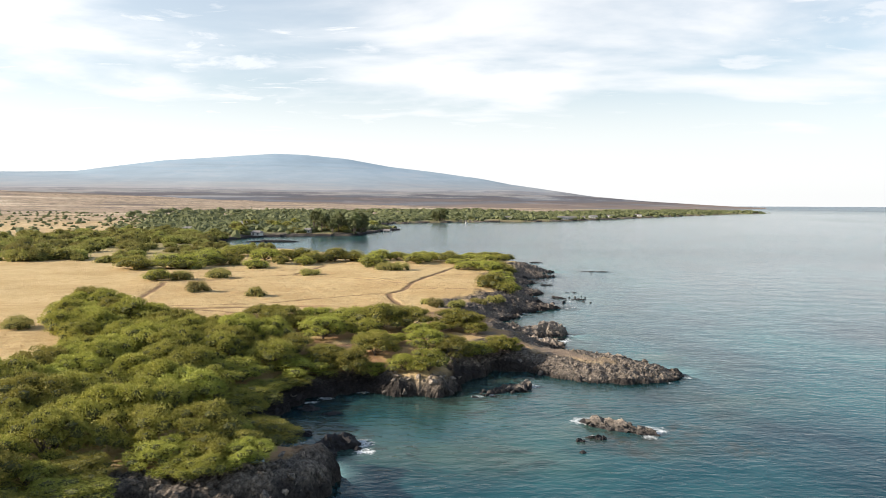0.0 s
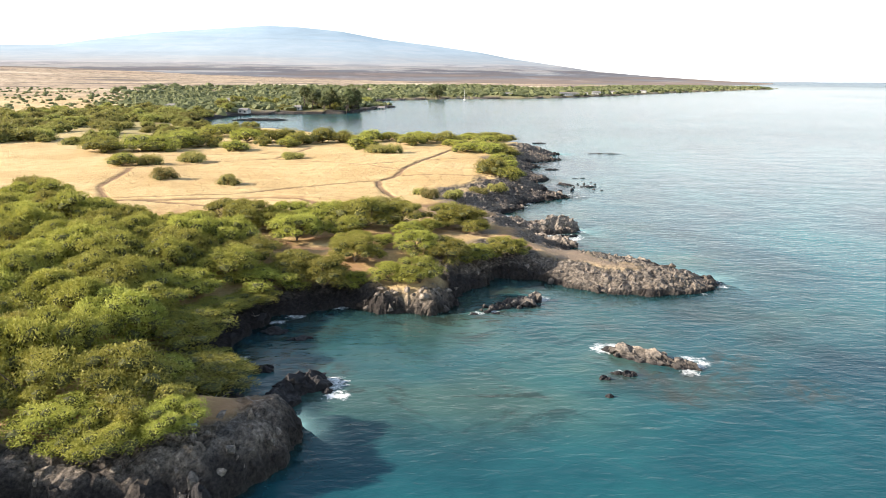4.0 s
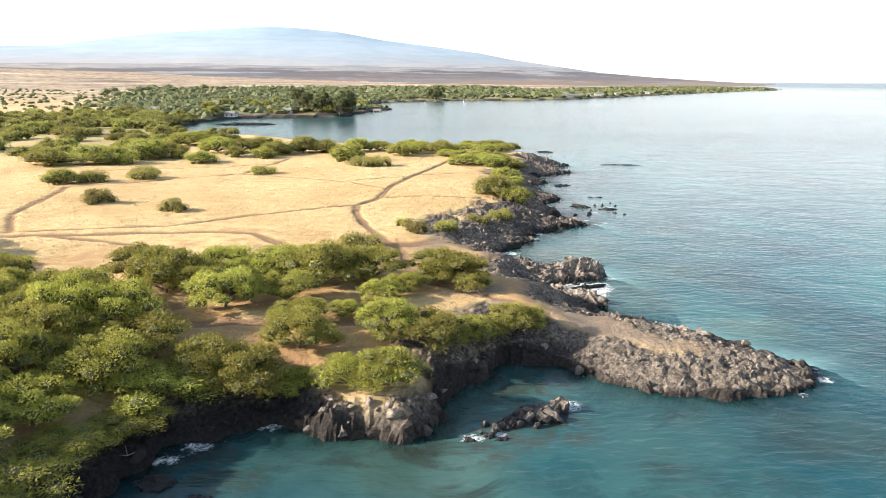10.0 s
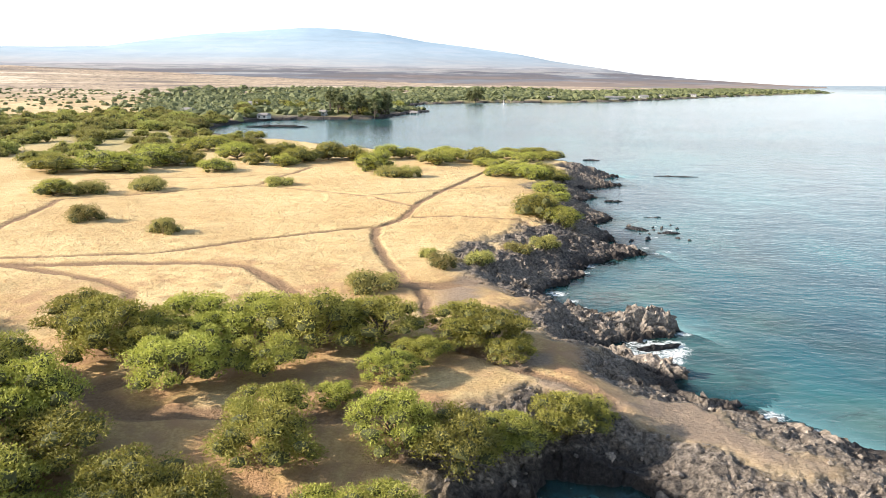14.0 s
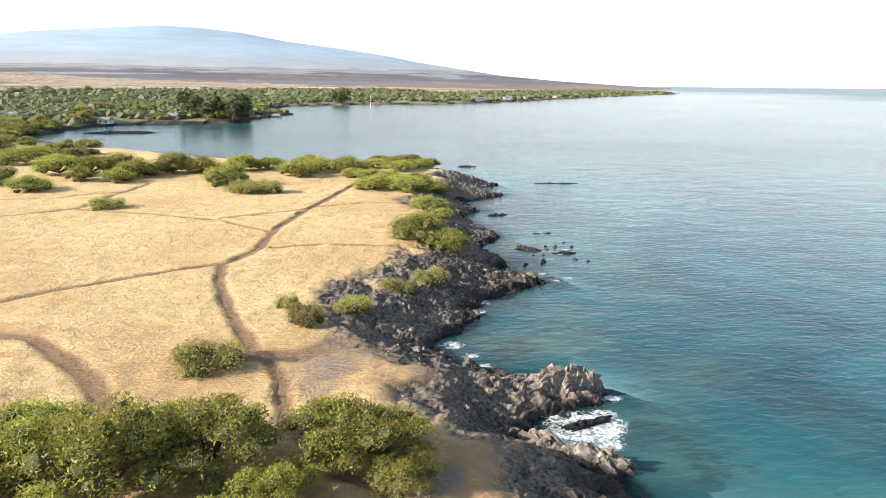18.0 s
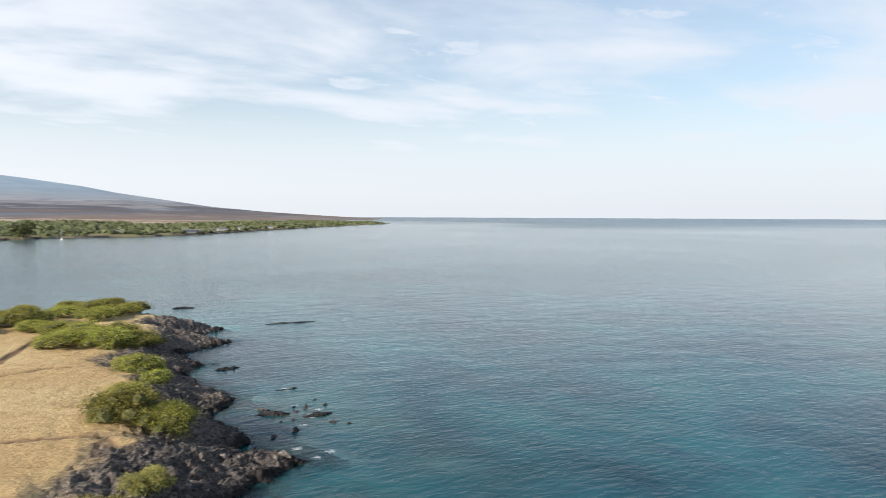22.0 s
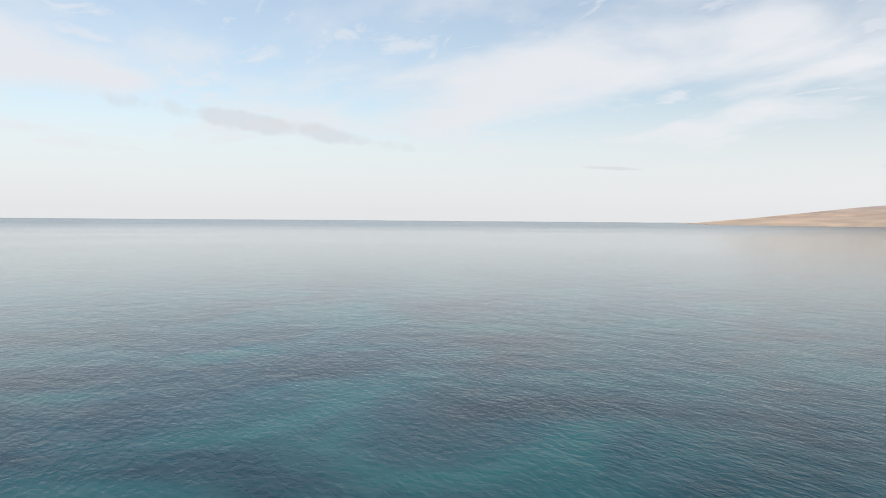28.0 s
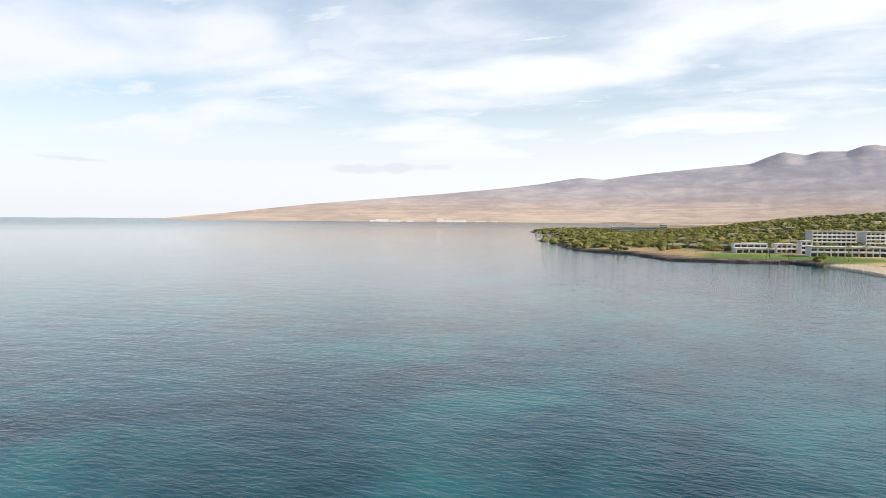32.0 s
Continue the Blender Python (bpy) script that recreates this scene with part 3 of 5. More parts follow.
def inland(px, py):
    """Signed distance from the shore: positive on land."""
    d = sd_line(px, py, SHORE, True)
    odd = np.zeros(px.shape, bool)
    for i in range(len(SHORE)):
        (ax, ay), (bx, by) = SHORE[i], SHORE[(i + 1) % len(SHORE)]
        if ay == by:
            continue
        odd ^= ((ay > py) != (by > py)) & (px < (bx - ax) * (py - ay) / (by - ay) + ax)
    return np.where(odd, d, -d)


_rng = np.random.default_rng(7)
_LAT = _rng.random((256, 256))


def vnoise(x, y):
    """Smooth value noise, -1 to 1."""
    xi, yi = np.floor(x).astype(int), np.floor(y).astype(int)
    fx, fy = x - xi, y - yi
    fx, fy = fx * fx * (3 - 2 * fx), fy * fy * (3 - 2 * fy)
    g = lambda a, b: _LAT[(xi + a) % 256, (yi + b) % 256]
    return ((g(0, 0) * (1 - fx) + g(1, 0) * fx) * (1 - fy) + (g(0, 1) * (1 - fx) + g(1, 1) * fx) * fy) * 2 - 1


def fbm(x, y, octaves=4, rough=0.5, ridged=False):
    out, amp = 0, 1.0
    for o in range(octaves):
        n = vnoise(x * 2 ** o + 17.3 * o, y * 2 ** o - 9.1 * o)
        out = out + amp * ((1 - 2 * np.abs(n)) if ridged else n)
        amp *= rough
    return out


def step(a, b, x):
    t = np.clip((x - a) / (b - a), 0, 1)
    return t * t * (3 - 2 * t)


def box(x, y, x0, x1, y0, y1, soft=8.0):
    return step(x0 - soft, x0 + soft, x) * (1 - step(x1 - soft, x1 + soft, x)) * step(y0 - soft, y0 + soft, y) * (1 - step(y1 - soft, y1 + soft, y))


def blocks(x, y, seed):
    """Broken lava blocks: every cell has its own height and tilt, with clefts between."""
    xi, yi = np.floor(x), np.floor(y)
    f1, f2 = np.full(x.shape, 9.0), np.full(x.shape, 9.0)
    h = np.zeros(x.shape)
    for a in (-1, 0, 1):
        for b in (-1, 0, 1):
            cx, cy = xi + a, yi + b
            pick = lambda k: _LAT[(cx.astype(int) * 7 + k * 31 + seed) % 256, (cy.astype(int) * 13 + k * 57) % 256]
            dx, dy = x - cx - pick(1), y - cy - pick(2)
            d = np.hypot(dx, dy)
            hh = (pick(3) - 0.5) * 1.3 + dx * (pick(4) - 0.5) * 1.6 + dy * (pick(5) - 0.5) * 1.6
            near1 = d < f1
            f2 = np.where(near1, f1, np.minimum(f2, d))
            h = np.where(near1, hh, h)
            f1 = np.minimum(f1, d)
    return h - 0.55 * (1 - step(0.0, 0.22, f2 - f1))


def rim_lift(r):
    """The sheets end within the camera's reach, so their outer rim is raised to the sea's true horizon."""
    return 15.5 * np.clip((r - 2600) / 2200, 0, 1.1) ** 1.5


def terrain(x, y):
    """Height and the surface shares at many points."""
    jag = fbm(x / 5.0, y / 5.0, 4, 0.6)
    d0 = inland(x, y)
    near = box(x, y, -160, 120, -80, 380, 30)
    d = d0 + jag * 1.1 * near
    cliff = box(x, y, -60, 6, 20, 92, 4)
    point = step(9, 20, x) * (1 - step(116, 124, y)) * step(80, 88, y)
    low = box(x, y, -42, -11.5, 50, 90, 3)
    plateau = 4.4 + 0.35 * fbm(x / 28, y / 28, 3) - 2.1 * point - 0.7 * cliff - 0.8 * box(x, y, -12, 3, 74, 90, 3) - 1.2 * low * (1 - step(5, 14, d))
    ledge = np.maximum(step(116, 124, y), 0.9 * point) * near
    width = 10 - 7.6 * cliff + 4.0 * low + 40 * (1 - near) + 4.0 * ledge - 7.0 * point
    z = plateau * step(-0.5 + 0.32 * ledge, 1, d / width)
    z = np.where(d > 0, 0.25 + z * (1 - 0.25 / 5), np.maximum(-7.5, d * (0.42 + 0.5 * cliff)))
    rockw = 8.5 - 6.0 * cliff - 3.0 * point + 3.0 * step(150, 170, y) + 1.2 * box(x, y, -20, 40, 138, 186, 6) + 5.0 * box(x, y, -36, -8, 22, 45, 3) + 3.5 * box(x, y, -40, -9, 50, 90, 4) + 2.0 * ledge + 4.5 * step(22, 32, x) * point
    rock = (1 - step(rockw - 2.0, rockw + 1.5, d + (2.6 - 1.5 * cliff) * fbm(x / 7, y / 7, 3))) * near
    rock = np.maximum(rock, (1 - step(10, 20, d0 + 6 * jag)) * (1 - near))
    rug = fbm(x / 4.2, y / 4.2, 5, 0.62, True) * 0.7 + fbm(x / 1.9, y / 1.9, 2, 0.6, True) * 0.3
    wx, wy = x + 0.9 * fbm(x / 2.5, y / 2.5, 2), y + 0.9 * fbm(y / 2.5, x / 2.5, 2)
    crag = blocks(wx / 5.6, wy / 3.8, 3) * 0.80 + blocks(wx / 2.3 + 5, wy / 1.9, 11) * 0.46 + blocks(wx / 1.15 + 9, wy / 0.95, 23) * 0.30 + fbm(x / 1.4, y / 1.4, 2, 0.6, True) * 0.16
    z = z + rock * near * step(-5, 1, d) * (rug * 0.34 - 0.30 + crag * (0.66 - 0.24 * point - 0.2 * low) * (1 - 0.5 * step(4, 11, d)))
    # inland the plain climbs towards the mountains
    di = np.maximum(0, d0 - 120)
    z = z + np.where(d0 > 0, 1.05e-5 * di ** 2 + 0.004 * di, 0) + (1 - near) * step(60, 300, d0) * 1.5 * fbm(x / 90, y / 90, 3)
    z = z + 34 * step(-620, -1500, y) * step(300, -150, x) * step(20, 120, d0)
    trail = np.zeros_like(x)
    wob = 0.5 * fbm(x / 3, y / 3, 2)
    for w, pts in TRAILS:
        t = sd_line(x, y, pts)
        trail = np.maximum(trail, 1 - step(w * 0.34, w * 0.66, t + wob * 0.45))
    trail *= (1 - rock)
    z = z - 0.26 * trail
    grove = np.maximum(box(x, y, -62, -8, 30, 100, 5), box(x, y, -40, 16, 88, 122, 4))
    soil = np.clip(grove * step(-0.65, 0.05, fbm(x / 9, y / 9, 3) + 0.1), 0, 1)
    bare = np.maximum(point, box(x, y, 4, 22, 100, 118, 4) * step(-0.2, 0.3, fbm(x / 6, y / 6, 3) + 0.2)) * (1 - rock)
    bare = np.maximum(bare, box(x, y, -3, 16, 120, 148, 3) * step(-0.45, 0.35, fbm(x / 5, y / 5, 3) + 0.05 * (x - 4)) * (1 - rock))
    tan = np.clip(0.42 + 0.5 * np.maximum(point, box(x, y, -12, 12, 78, 100, 4)) + 0.5 * box(x, y, 12, 30, 130, 141, 3) + 0.35 * fbm(x / 9, y / 9, 3), 0, 1)
    soil = np.maximum(soil, box(x, y, -22, 12, 128, 140, 3) * 0.6)
    soil = np.maximum(soil, box(x, y, -44, -3, 120, 150, 5) * 0.75 * step(-0.1, 0.6, fbm(x / 3.2, y / 2.4, 3)))
    soil = np.maximum(soil, box(x, y, -34, -9, 26, 56, 3))
    soil = np.maximum(soil, box(x, y, -62, -38, 104, 136, 5) * 0.8 * step(-0.5, 0.4, fbm(x / 6, y / 5, 3)))
    far = np.clip(step(380, 1400, np.hypot(x + 40, y - 150) + 180 * fbm(x / 160, y / 160, 3)), 0, 1) * step(0, 40, d0)
    lawn = box(x, y, -90, 70, -520, -455, 12) * step(8, 16, d0) * (1 - step(40, 60, d0))
    sand = box(x, y, -140, -14, -450, -300, 8) * (1 - step(14, 20, d0)) * step(-14, -6, d0)
    wood = np.clip(step(540, 600, y) * step(4, 12, d0) * (1 - step(280, 420, d0 + 60 * fbm(x / 120, y / 120, 3))) + step(430, 480, -y) * (1 - step(2100, 2400, -y)) * step(14, 30, d0 + 10 * jag) * (1 - lawn), 0, 1)
    wood = wood * np.where(y > 0, step(-40, 30, x + 0.40 * y + 60 * fbm(x / 60, y / 60, 3)), 1)
    wood = np.maximum(wood, box(x, y, -320, -105, 270, 560, 20) * step(4, 10, d0) * (1 - step(60, 150, d0)) * 0.6)
    bluff = box(x, y, 30, 190, -610, -440, 10) * (1 - step(34, 60, d0 + 14 * jag)) * step(2, 8, d0)
    wood, far, soil = wood * (1 - bluff), far * (1 - bluff), np.maximum(soil, bluff * 0.75)
    wood = np.where(y < -430, wood * step(-0.75, -0.15, fbm(x / 26, y / 26, 3)), wood)
    rock = rock * (1 - np.clip(sand * 2, 0, 1))
    dark = np.maximum(box(x, y, -60, -8.5, 53, 95, 3), box(x, y, -40, 7, 86, 96, 2)) * step(-12, 0, d0) * (0.9 - 0.6 * step(1.5, 4.0, d + fbm(x / 3, y / 3, 2)))
    dark = np.maximum(dark, 0.9 * (1 - near) * (1 - step(3, 9, d0 + 4 * jag)))
    dark = np.maximum(dark, 0.7 * box(x, y, 12, 48, 97, 120, 3) * (1 - step(2.0, 4.5, d + 1.2 * fbm(x / 3, y / 3, 2))))
    dark = np.maximum(dark, 0.85 * (1 - step(0.2, 1.6, d + 0.8 * fbm(x / 3, y / 3, 2))) * near)
    # small tussock relief in the field
    z = z + (1 - rock) * (1 - trail) * near * step(3, 8, d) * 0.10 * fbm(x / 1.9, y / 1.9, 2)
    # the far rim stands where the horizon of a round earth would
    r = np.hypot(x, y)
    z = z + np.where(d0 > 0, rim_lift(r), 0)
    belt = np.clip(0.5 + 0.42 * fbm(np.arctan2(x, y) * 5.0, np.log(np.maximum(r, 50)) * 13.0, 3, 0.6), 0, 1)
    return z, dict(belt=belt, rock=rock, trail=trail, soil=soil, far=far * (1 - lawn), lawn=lawn, sand=sand, wood=wood, dark=dark, bare=bare, tan=tan, inland=d0)


def axis(spans, ratio, reach):
    """Grid lines: even over the spans (from, to, cell), then growing outwards."""
    mid = [v for lo, hi, cell in spans for v in np.arange(lo, hi - cell / 2, cell)] + [spans[-1][1]]
    lo = mid[0]

    def grow(start, sign):
        out, s, p = [], 0.6, start
        while abs(p) < reach:
            s *= ratio
            p += sign * s
            out.append(p)
        return out
    return np.array(grow(lo, -1)[::-1] + mid + grow(mid[-1], 1))


def sheet(name, xs, ys, z, keep, shares, material, shift=None):
    nx, ny = len(xs), len(ys)
    X, Y = np.meshgrid(xs, ys)
    if shift is not None:
        X, Y = X + shift[0], Y + shift[1]
    i = np.arange(nx * ny).reshape(ny, nx)
    q = np.stack([i[:-1, :-1], i[:-1, 1:], i[1:, 1:], i[1:, :-1]], -1)[keep]
    used = np.unique(q)
    back = np.full(nx * ny, -1)
    back[used] = np.arange(len(used))
    q = back[q]
    me = bpy.data.meshes.new(name)
    co = np.stack([X.ravel()[used], Y.ravel()[used], z.ravel()[used]], -1)
    me.vertices.add(len(co)); me.vertices.foreach_set("co", co.astype(np.float32).ravel())
    me.loops.add(q.size); me.loops.foreach_set("vertex_index", q.astype(np.int32).ravel())
    me.polygons.add(len(q))
    me.polygons.foreach_set("loop_start", (np.arange(len(q)) * 4).astype(np.int32))
    me.update(calc_edges=True)
    smooth = np.ones(len(q), bool)
    if "rock" in shares:
        smooth = shares["rock"].ravel()[used][q].mean(1) < 0.4
    me.polygons.foreach_set("use_smooth", smooth)
    for key, val in shares.items():
        a = me.attributes.new(key, "FLOAT", "POINT")
        a.data.foreach_set("value", val.ravel()[used].astype(np.float32))
    me.materials.append(material)
    me.validate()
    return new(name, me)


def cells(v, how):
    return how(how(v[:-1, :-1], v[:-1, 1:]), how(v[1:, :-1], v[1:, 1:]))


gx, gy = axis([(-90, -34, 0.6), (-34, 44, 0.36)], 1.042, 4880), axis([(30, 220, 0.40), (220, 262, 0.55)], 1.040, 4880)
gy = np.concatenate([gy[gy < -622], np.arange(-620, -290, 5.0), gy[gy > -286]])
GX, GY = np.meshgrid(gx, gy)
GZ, SH = terrain(GX, GY)
GR = np.hypot(GX, GY)
keep = (cells(GZ, np.maximum) > -5.0) & (cells(GR, np.minimum) < 4900)
_rk = SH["rock"] * box(GX, GY, -60, 60, 28, 262, 4)
BREAK = [0.20 * _rk * fbm(GX * 0.9 + k, GY * 0.9 + GZ * 1.7 - k, 2) for k in (3.0, 41.0)]
ground = tagged(sheet("ground", gx, gy, GZ, keep, {k: SH[k] for k in ("rock", "trail", "soil", "far", "lawn", "sand", "wood", "dark", "bare", "tan", "belt")}, M_GROUND, BREAK),
                "straw-coloured dry grassland with dirt trails and black lava shore", "ground", kind="structure")

FOAM_SPOTS = [(-11.5, 59.5, 3.2), (-10.5, 56.5, 2.4), (18.6, 69.4, 3.6), (21, 69.2, 2.0), (26.8, 65.4, 3.4), (25.6, 62.4, 1.8), (13.6, 88.6, 2.2), (6.4, 82.8, 1.4), (26.5, 64.5, 2.6), (24, 66, 2.2), (18.5, 62.5, 1.6), (21.5, 130.0, 4.0), (24.6, 129.0, 4.0), (21, 126.4, 4.2), (23.5, 124.8, 3.0),
              (20, 167.5, 3.0), (18.8, 163, 2.2), (31.5, 108.5, 2.8), (29.5, 111.5, 2.6), (40.8, 97, 1.8), (12.5, 88, 2.4), (9.5, 85.8, 2.2), (-19, 80.5, 2.4), (-14, 84.5, 2.4), (-21, 78, 1.8),
              (36, 103.6, 1.8), (33.6, 106.4, 2.0), (38.8, 100.4, 1.6), (41.2, 94.6, 1.6), (37, 91, 1.2), (22.5, 122.6, 2.6), (19.5, 124, 2.4), (37, 192, 1.4), (42, 199, 1.5), (35, 201, 1.3), (39.5, 203, 1.2), (36.5, 179, 1.6), (13.5, 150.5, 2.6), (15.5, 147, 1.8), (16.5, 143.4, 1.6), (24.5, 127.2, 3.2), (25.5, 130.5, 2.4), (27.4, 134, 2.0), (33, 182, 1.5), (68, 290, 3.0), (41.4, 214.3, 2.0), (40, 196, 2.0), (-22, 66, 1.2), (34, 177.5, 1.6), (4, 81.8, 1.6), (17, 35, 1), (-19, 33, 2.2), (-26, 32.5, 2.0)]
sx, sy = axis([(-40, 60, 0.8)], 1.05, 4880), axis([(20, 220, 0.8)], 1.05, 4880)
WX, WY = np.meshgrid(sx, sy)
WD = inland(WX, WY)
bed, _ = terrain(WX, WY)
foam = (1 - step(0.2, 2.2, -WD)) * 0.52 * box(WX, WY, -40, 60, 20, 300, 10)
for fx, fy, fr in FOAM_SPOTS:
    foam = np.maximum(foam, 1.0 - step(fr * 0.35, fr * 1.15, np.hypot(WX - fx, (WY - fy) * 1.15)))
depth = np.maximum(0.02, -bed)
depth = np.where(bed < -5.0, 7.5 + np.minimum(20, np.maximum(0, -WD - 20) * 0.25), depth)
off = step(60, 2200, -WD)
calm = np.maximum(step(100, 360, -WD) * (1 - step(100, 330, WY) * 0.85), step(40, 190, -WY))
wind = np.maximum(np.maximum(0.8 * step(20, 700, -WD) * step(100, 2200, WY), 0.35 * step(230, 420, WY)), 0.6 * step(700, 3600, np.hypot(WX, WY)) * step(-40, 40, -WD))
blue = step(30, 130, -WD + 14 * fbm(WX / 45, WY / 45, 3))
pale = np.clip(box(WX, WY, -22, 24, 48, 100, 9) * (1 - step(18, 40, -WD)) * (0.75 + 0.35 * fbm(WX / 11, WY / 11, 3)), 0, 1)
pale = np.maximum(pale, np.clip(0.75 * box(WX, WY, 8, 60, 60, 215, 8) * (1 - step(8, 34, -WD)) * (0.55 + 0.7 * fbm(WX / 10, WY / 10, 3)), 0, 1))
pale = np.maximum(pale, np.clip((1 - step(5, 17, np.hypot(WX - 21, WY - 66))) * (0.6 + 0.6 * fbm(WX / 7, WY / 7, 3)), 0, 1))
pale = np.maximum(pale, 0.35 * (1 - step(30, 160, -WD)) * step(300, 380, WY))
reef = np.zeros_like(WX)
# the first six darken the cove's shaded shallows, the rest are reefs
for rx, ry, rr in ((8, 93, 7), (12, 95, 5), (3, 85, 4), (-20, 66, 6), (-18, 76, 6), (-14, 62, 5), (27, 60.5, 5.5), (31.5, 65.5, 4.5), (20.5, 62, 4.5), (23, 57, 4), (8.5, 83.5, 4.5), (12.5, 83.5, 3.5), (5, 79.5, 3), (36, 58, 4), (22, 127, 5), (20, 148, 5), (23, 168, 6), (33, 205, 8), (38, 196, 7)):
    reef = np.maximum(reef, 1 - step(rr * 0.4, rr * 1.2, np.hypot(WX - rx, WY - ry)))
keep = (cells(bed, np.minimum) < 0.6) & (cells(np.hypot(WX, WY), np.minimum) < 4900)
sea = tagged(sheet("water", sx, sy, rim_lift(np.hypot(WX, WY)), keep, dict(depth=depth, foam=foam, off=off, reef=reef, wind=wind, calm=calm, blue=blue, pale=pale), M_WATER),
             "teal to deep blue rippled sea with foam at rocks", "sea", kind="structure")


# ---------------------------------------------------------------- far ridges
def ridge(name, label, profile, r0, r1, z0, material, relief, n=260, rows=34, turn=0.0):
    """A mountain on an arc round the bay: profile gives (bearing in degrees, crest height)."""
    profile = sorted(profile)
    bs = np.array([p[0] for p in profile]); hs = np.array([p[1] for p in profile])
    th = np.linspace(bs[0], bs[-1], n)
    crest = np.interp(th, bs, hs)
    k = np.linspace(0, 1, rows)
    TH, K = np.meshgrid(th, k)
    R = r0 + (r1 - r0) * K
    X, Y = -np.sin(np.radians(TH)) * R, np.cos(np.radians(TH)) * R
    C = np.broadcast_to(crest, TH.shape)
    wide = 41
    soft_crest = np.convolve(np.pad(crest, wide // 2, mode="edge"), np.ones(wide) / wide, mode="valid")
    S = np.broadcast_to(soft_crest, TH.shape)
    Z = z0 + (S - z0) * (K ** 1.15) + (C - S) * step(0.80, 0.97, K)
    gully = fbm(TH * 1.7, K * 2.5, 4, 0.55, True)
    Z = Z + relief * gully * np.sin(np.pi * np.clip(K, 0, 1)) * (C / hs.max())
    verts = np.stack([X, Y, Z], -1).reshape(-1, 3)
    i = np.arange(n * rows).reshape(rows, n)
    q = np.stack([i[:-1, :-1], i[:-1, 1:], i[1:, 1:], i[1:, :-1]], -1).reshape(-1, 4)
    me = bpy.data.meshes.new(name)
    me.from_pydata(verts.tolist(), [], q.tolist())
    for p in me.polygons:
        p.use_smooth = True
    me.materials.append(material)
    return tagged(new(name, me), label, "mountain", kind="structure")


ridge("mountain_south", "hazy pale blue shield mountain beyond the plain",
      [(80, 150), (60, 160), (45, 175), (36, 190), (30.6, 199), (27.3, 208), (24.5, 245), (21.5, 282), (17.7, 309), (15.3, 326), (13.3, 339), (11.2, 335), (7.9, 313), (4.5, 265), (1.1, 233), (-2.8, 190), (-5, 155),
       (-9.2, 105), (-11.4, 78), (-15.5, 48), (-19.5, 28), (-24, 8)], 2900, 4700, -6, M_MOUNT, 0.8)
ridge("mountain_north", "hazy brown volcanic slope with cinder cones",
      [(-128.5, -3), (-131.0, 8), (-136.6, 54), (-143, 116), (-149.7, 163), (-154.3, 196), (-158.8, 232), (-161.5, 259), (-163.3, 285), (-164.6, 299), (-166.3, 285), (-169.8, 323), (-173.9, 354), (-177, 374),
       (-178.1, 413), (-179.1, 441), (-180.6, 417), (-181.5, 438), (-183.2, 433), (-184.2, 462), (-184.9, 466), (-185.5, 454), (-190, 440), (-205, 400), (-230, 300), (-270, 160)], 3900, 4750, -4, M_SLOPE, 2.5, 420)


# ---------------------------------------------------------------- builders
def ground_z(x, y):
    """Height of the ground at one or many places, off the sheet itself."""
    xi = np.clip(np.searchsorted(gx, x) - 1, 0, len(gx) - 2)
    yi = np.clip(np.searchsorted(gy, y) - 1, 0, len(gy) - 2)
    fx, fy = (x - gx[xi]) / (gx[xi + 1] - gx[xi]), (y - gy[yi]) / (gy[yi + 1] - gy[yi])
    return (GZ[yi, xi] * (1 - fx) + GZ[yi, xi + 1] * fx) * (1 - fy) + (GZ[yi + 1, xi] * (1 - fx) + GZ[yi + 1, xi + 1] * fx) * fy


def share(key, x, y):
    xi = np.clip(np.searchsorted(gx, x) - 1, 0, len(gx) - 2)
    yi = np.clip(np.searchsorted(gy, y) - 1, 0, len(gy) - 2)
    return SH[key][yi, xi]


def mesh_of(name, verts, faces, material, smooth=False):
    me = bpy.data.meshes.new(name)
    me.from_pydata(np.asarray(verts).tolist() if not isinstance(verts, list) else verts, [], faces if isinstance(faces, list) else np.asarray(faces).tolist())
    me.materials.append(material)
    if smooth:
        me.polygons.foreach_set("use_smooth", np.ones(len(me.polygons), bool))
    return me


def part(name, me, parent, label=""):
    ob = new(name, me)
    ob.parent = parent
    return tagged(ob, label)


def ico(sub):
    bm = bmesh.new()
    bmesh.ops.create_icosphere(bm, subdivisions=sub, radius=1)
    v = np.array([p.co for p in bm.verts])
    f = [[q.index for q in t.verts] for t in bm.faces]
    bm.free()
    return v, f


ICO1, ICO2, ICO3 = ico(1), ico(2), ico(4)


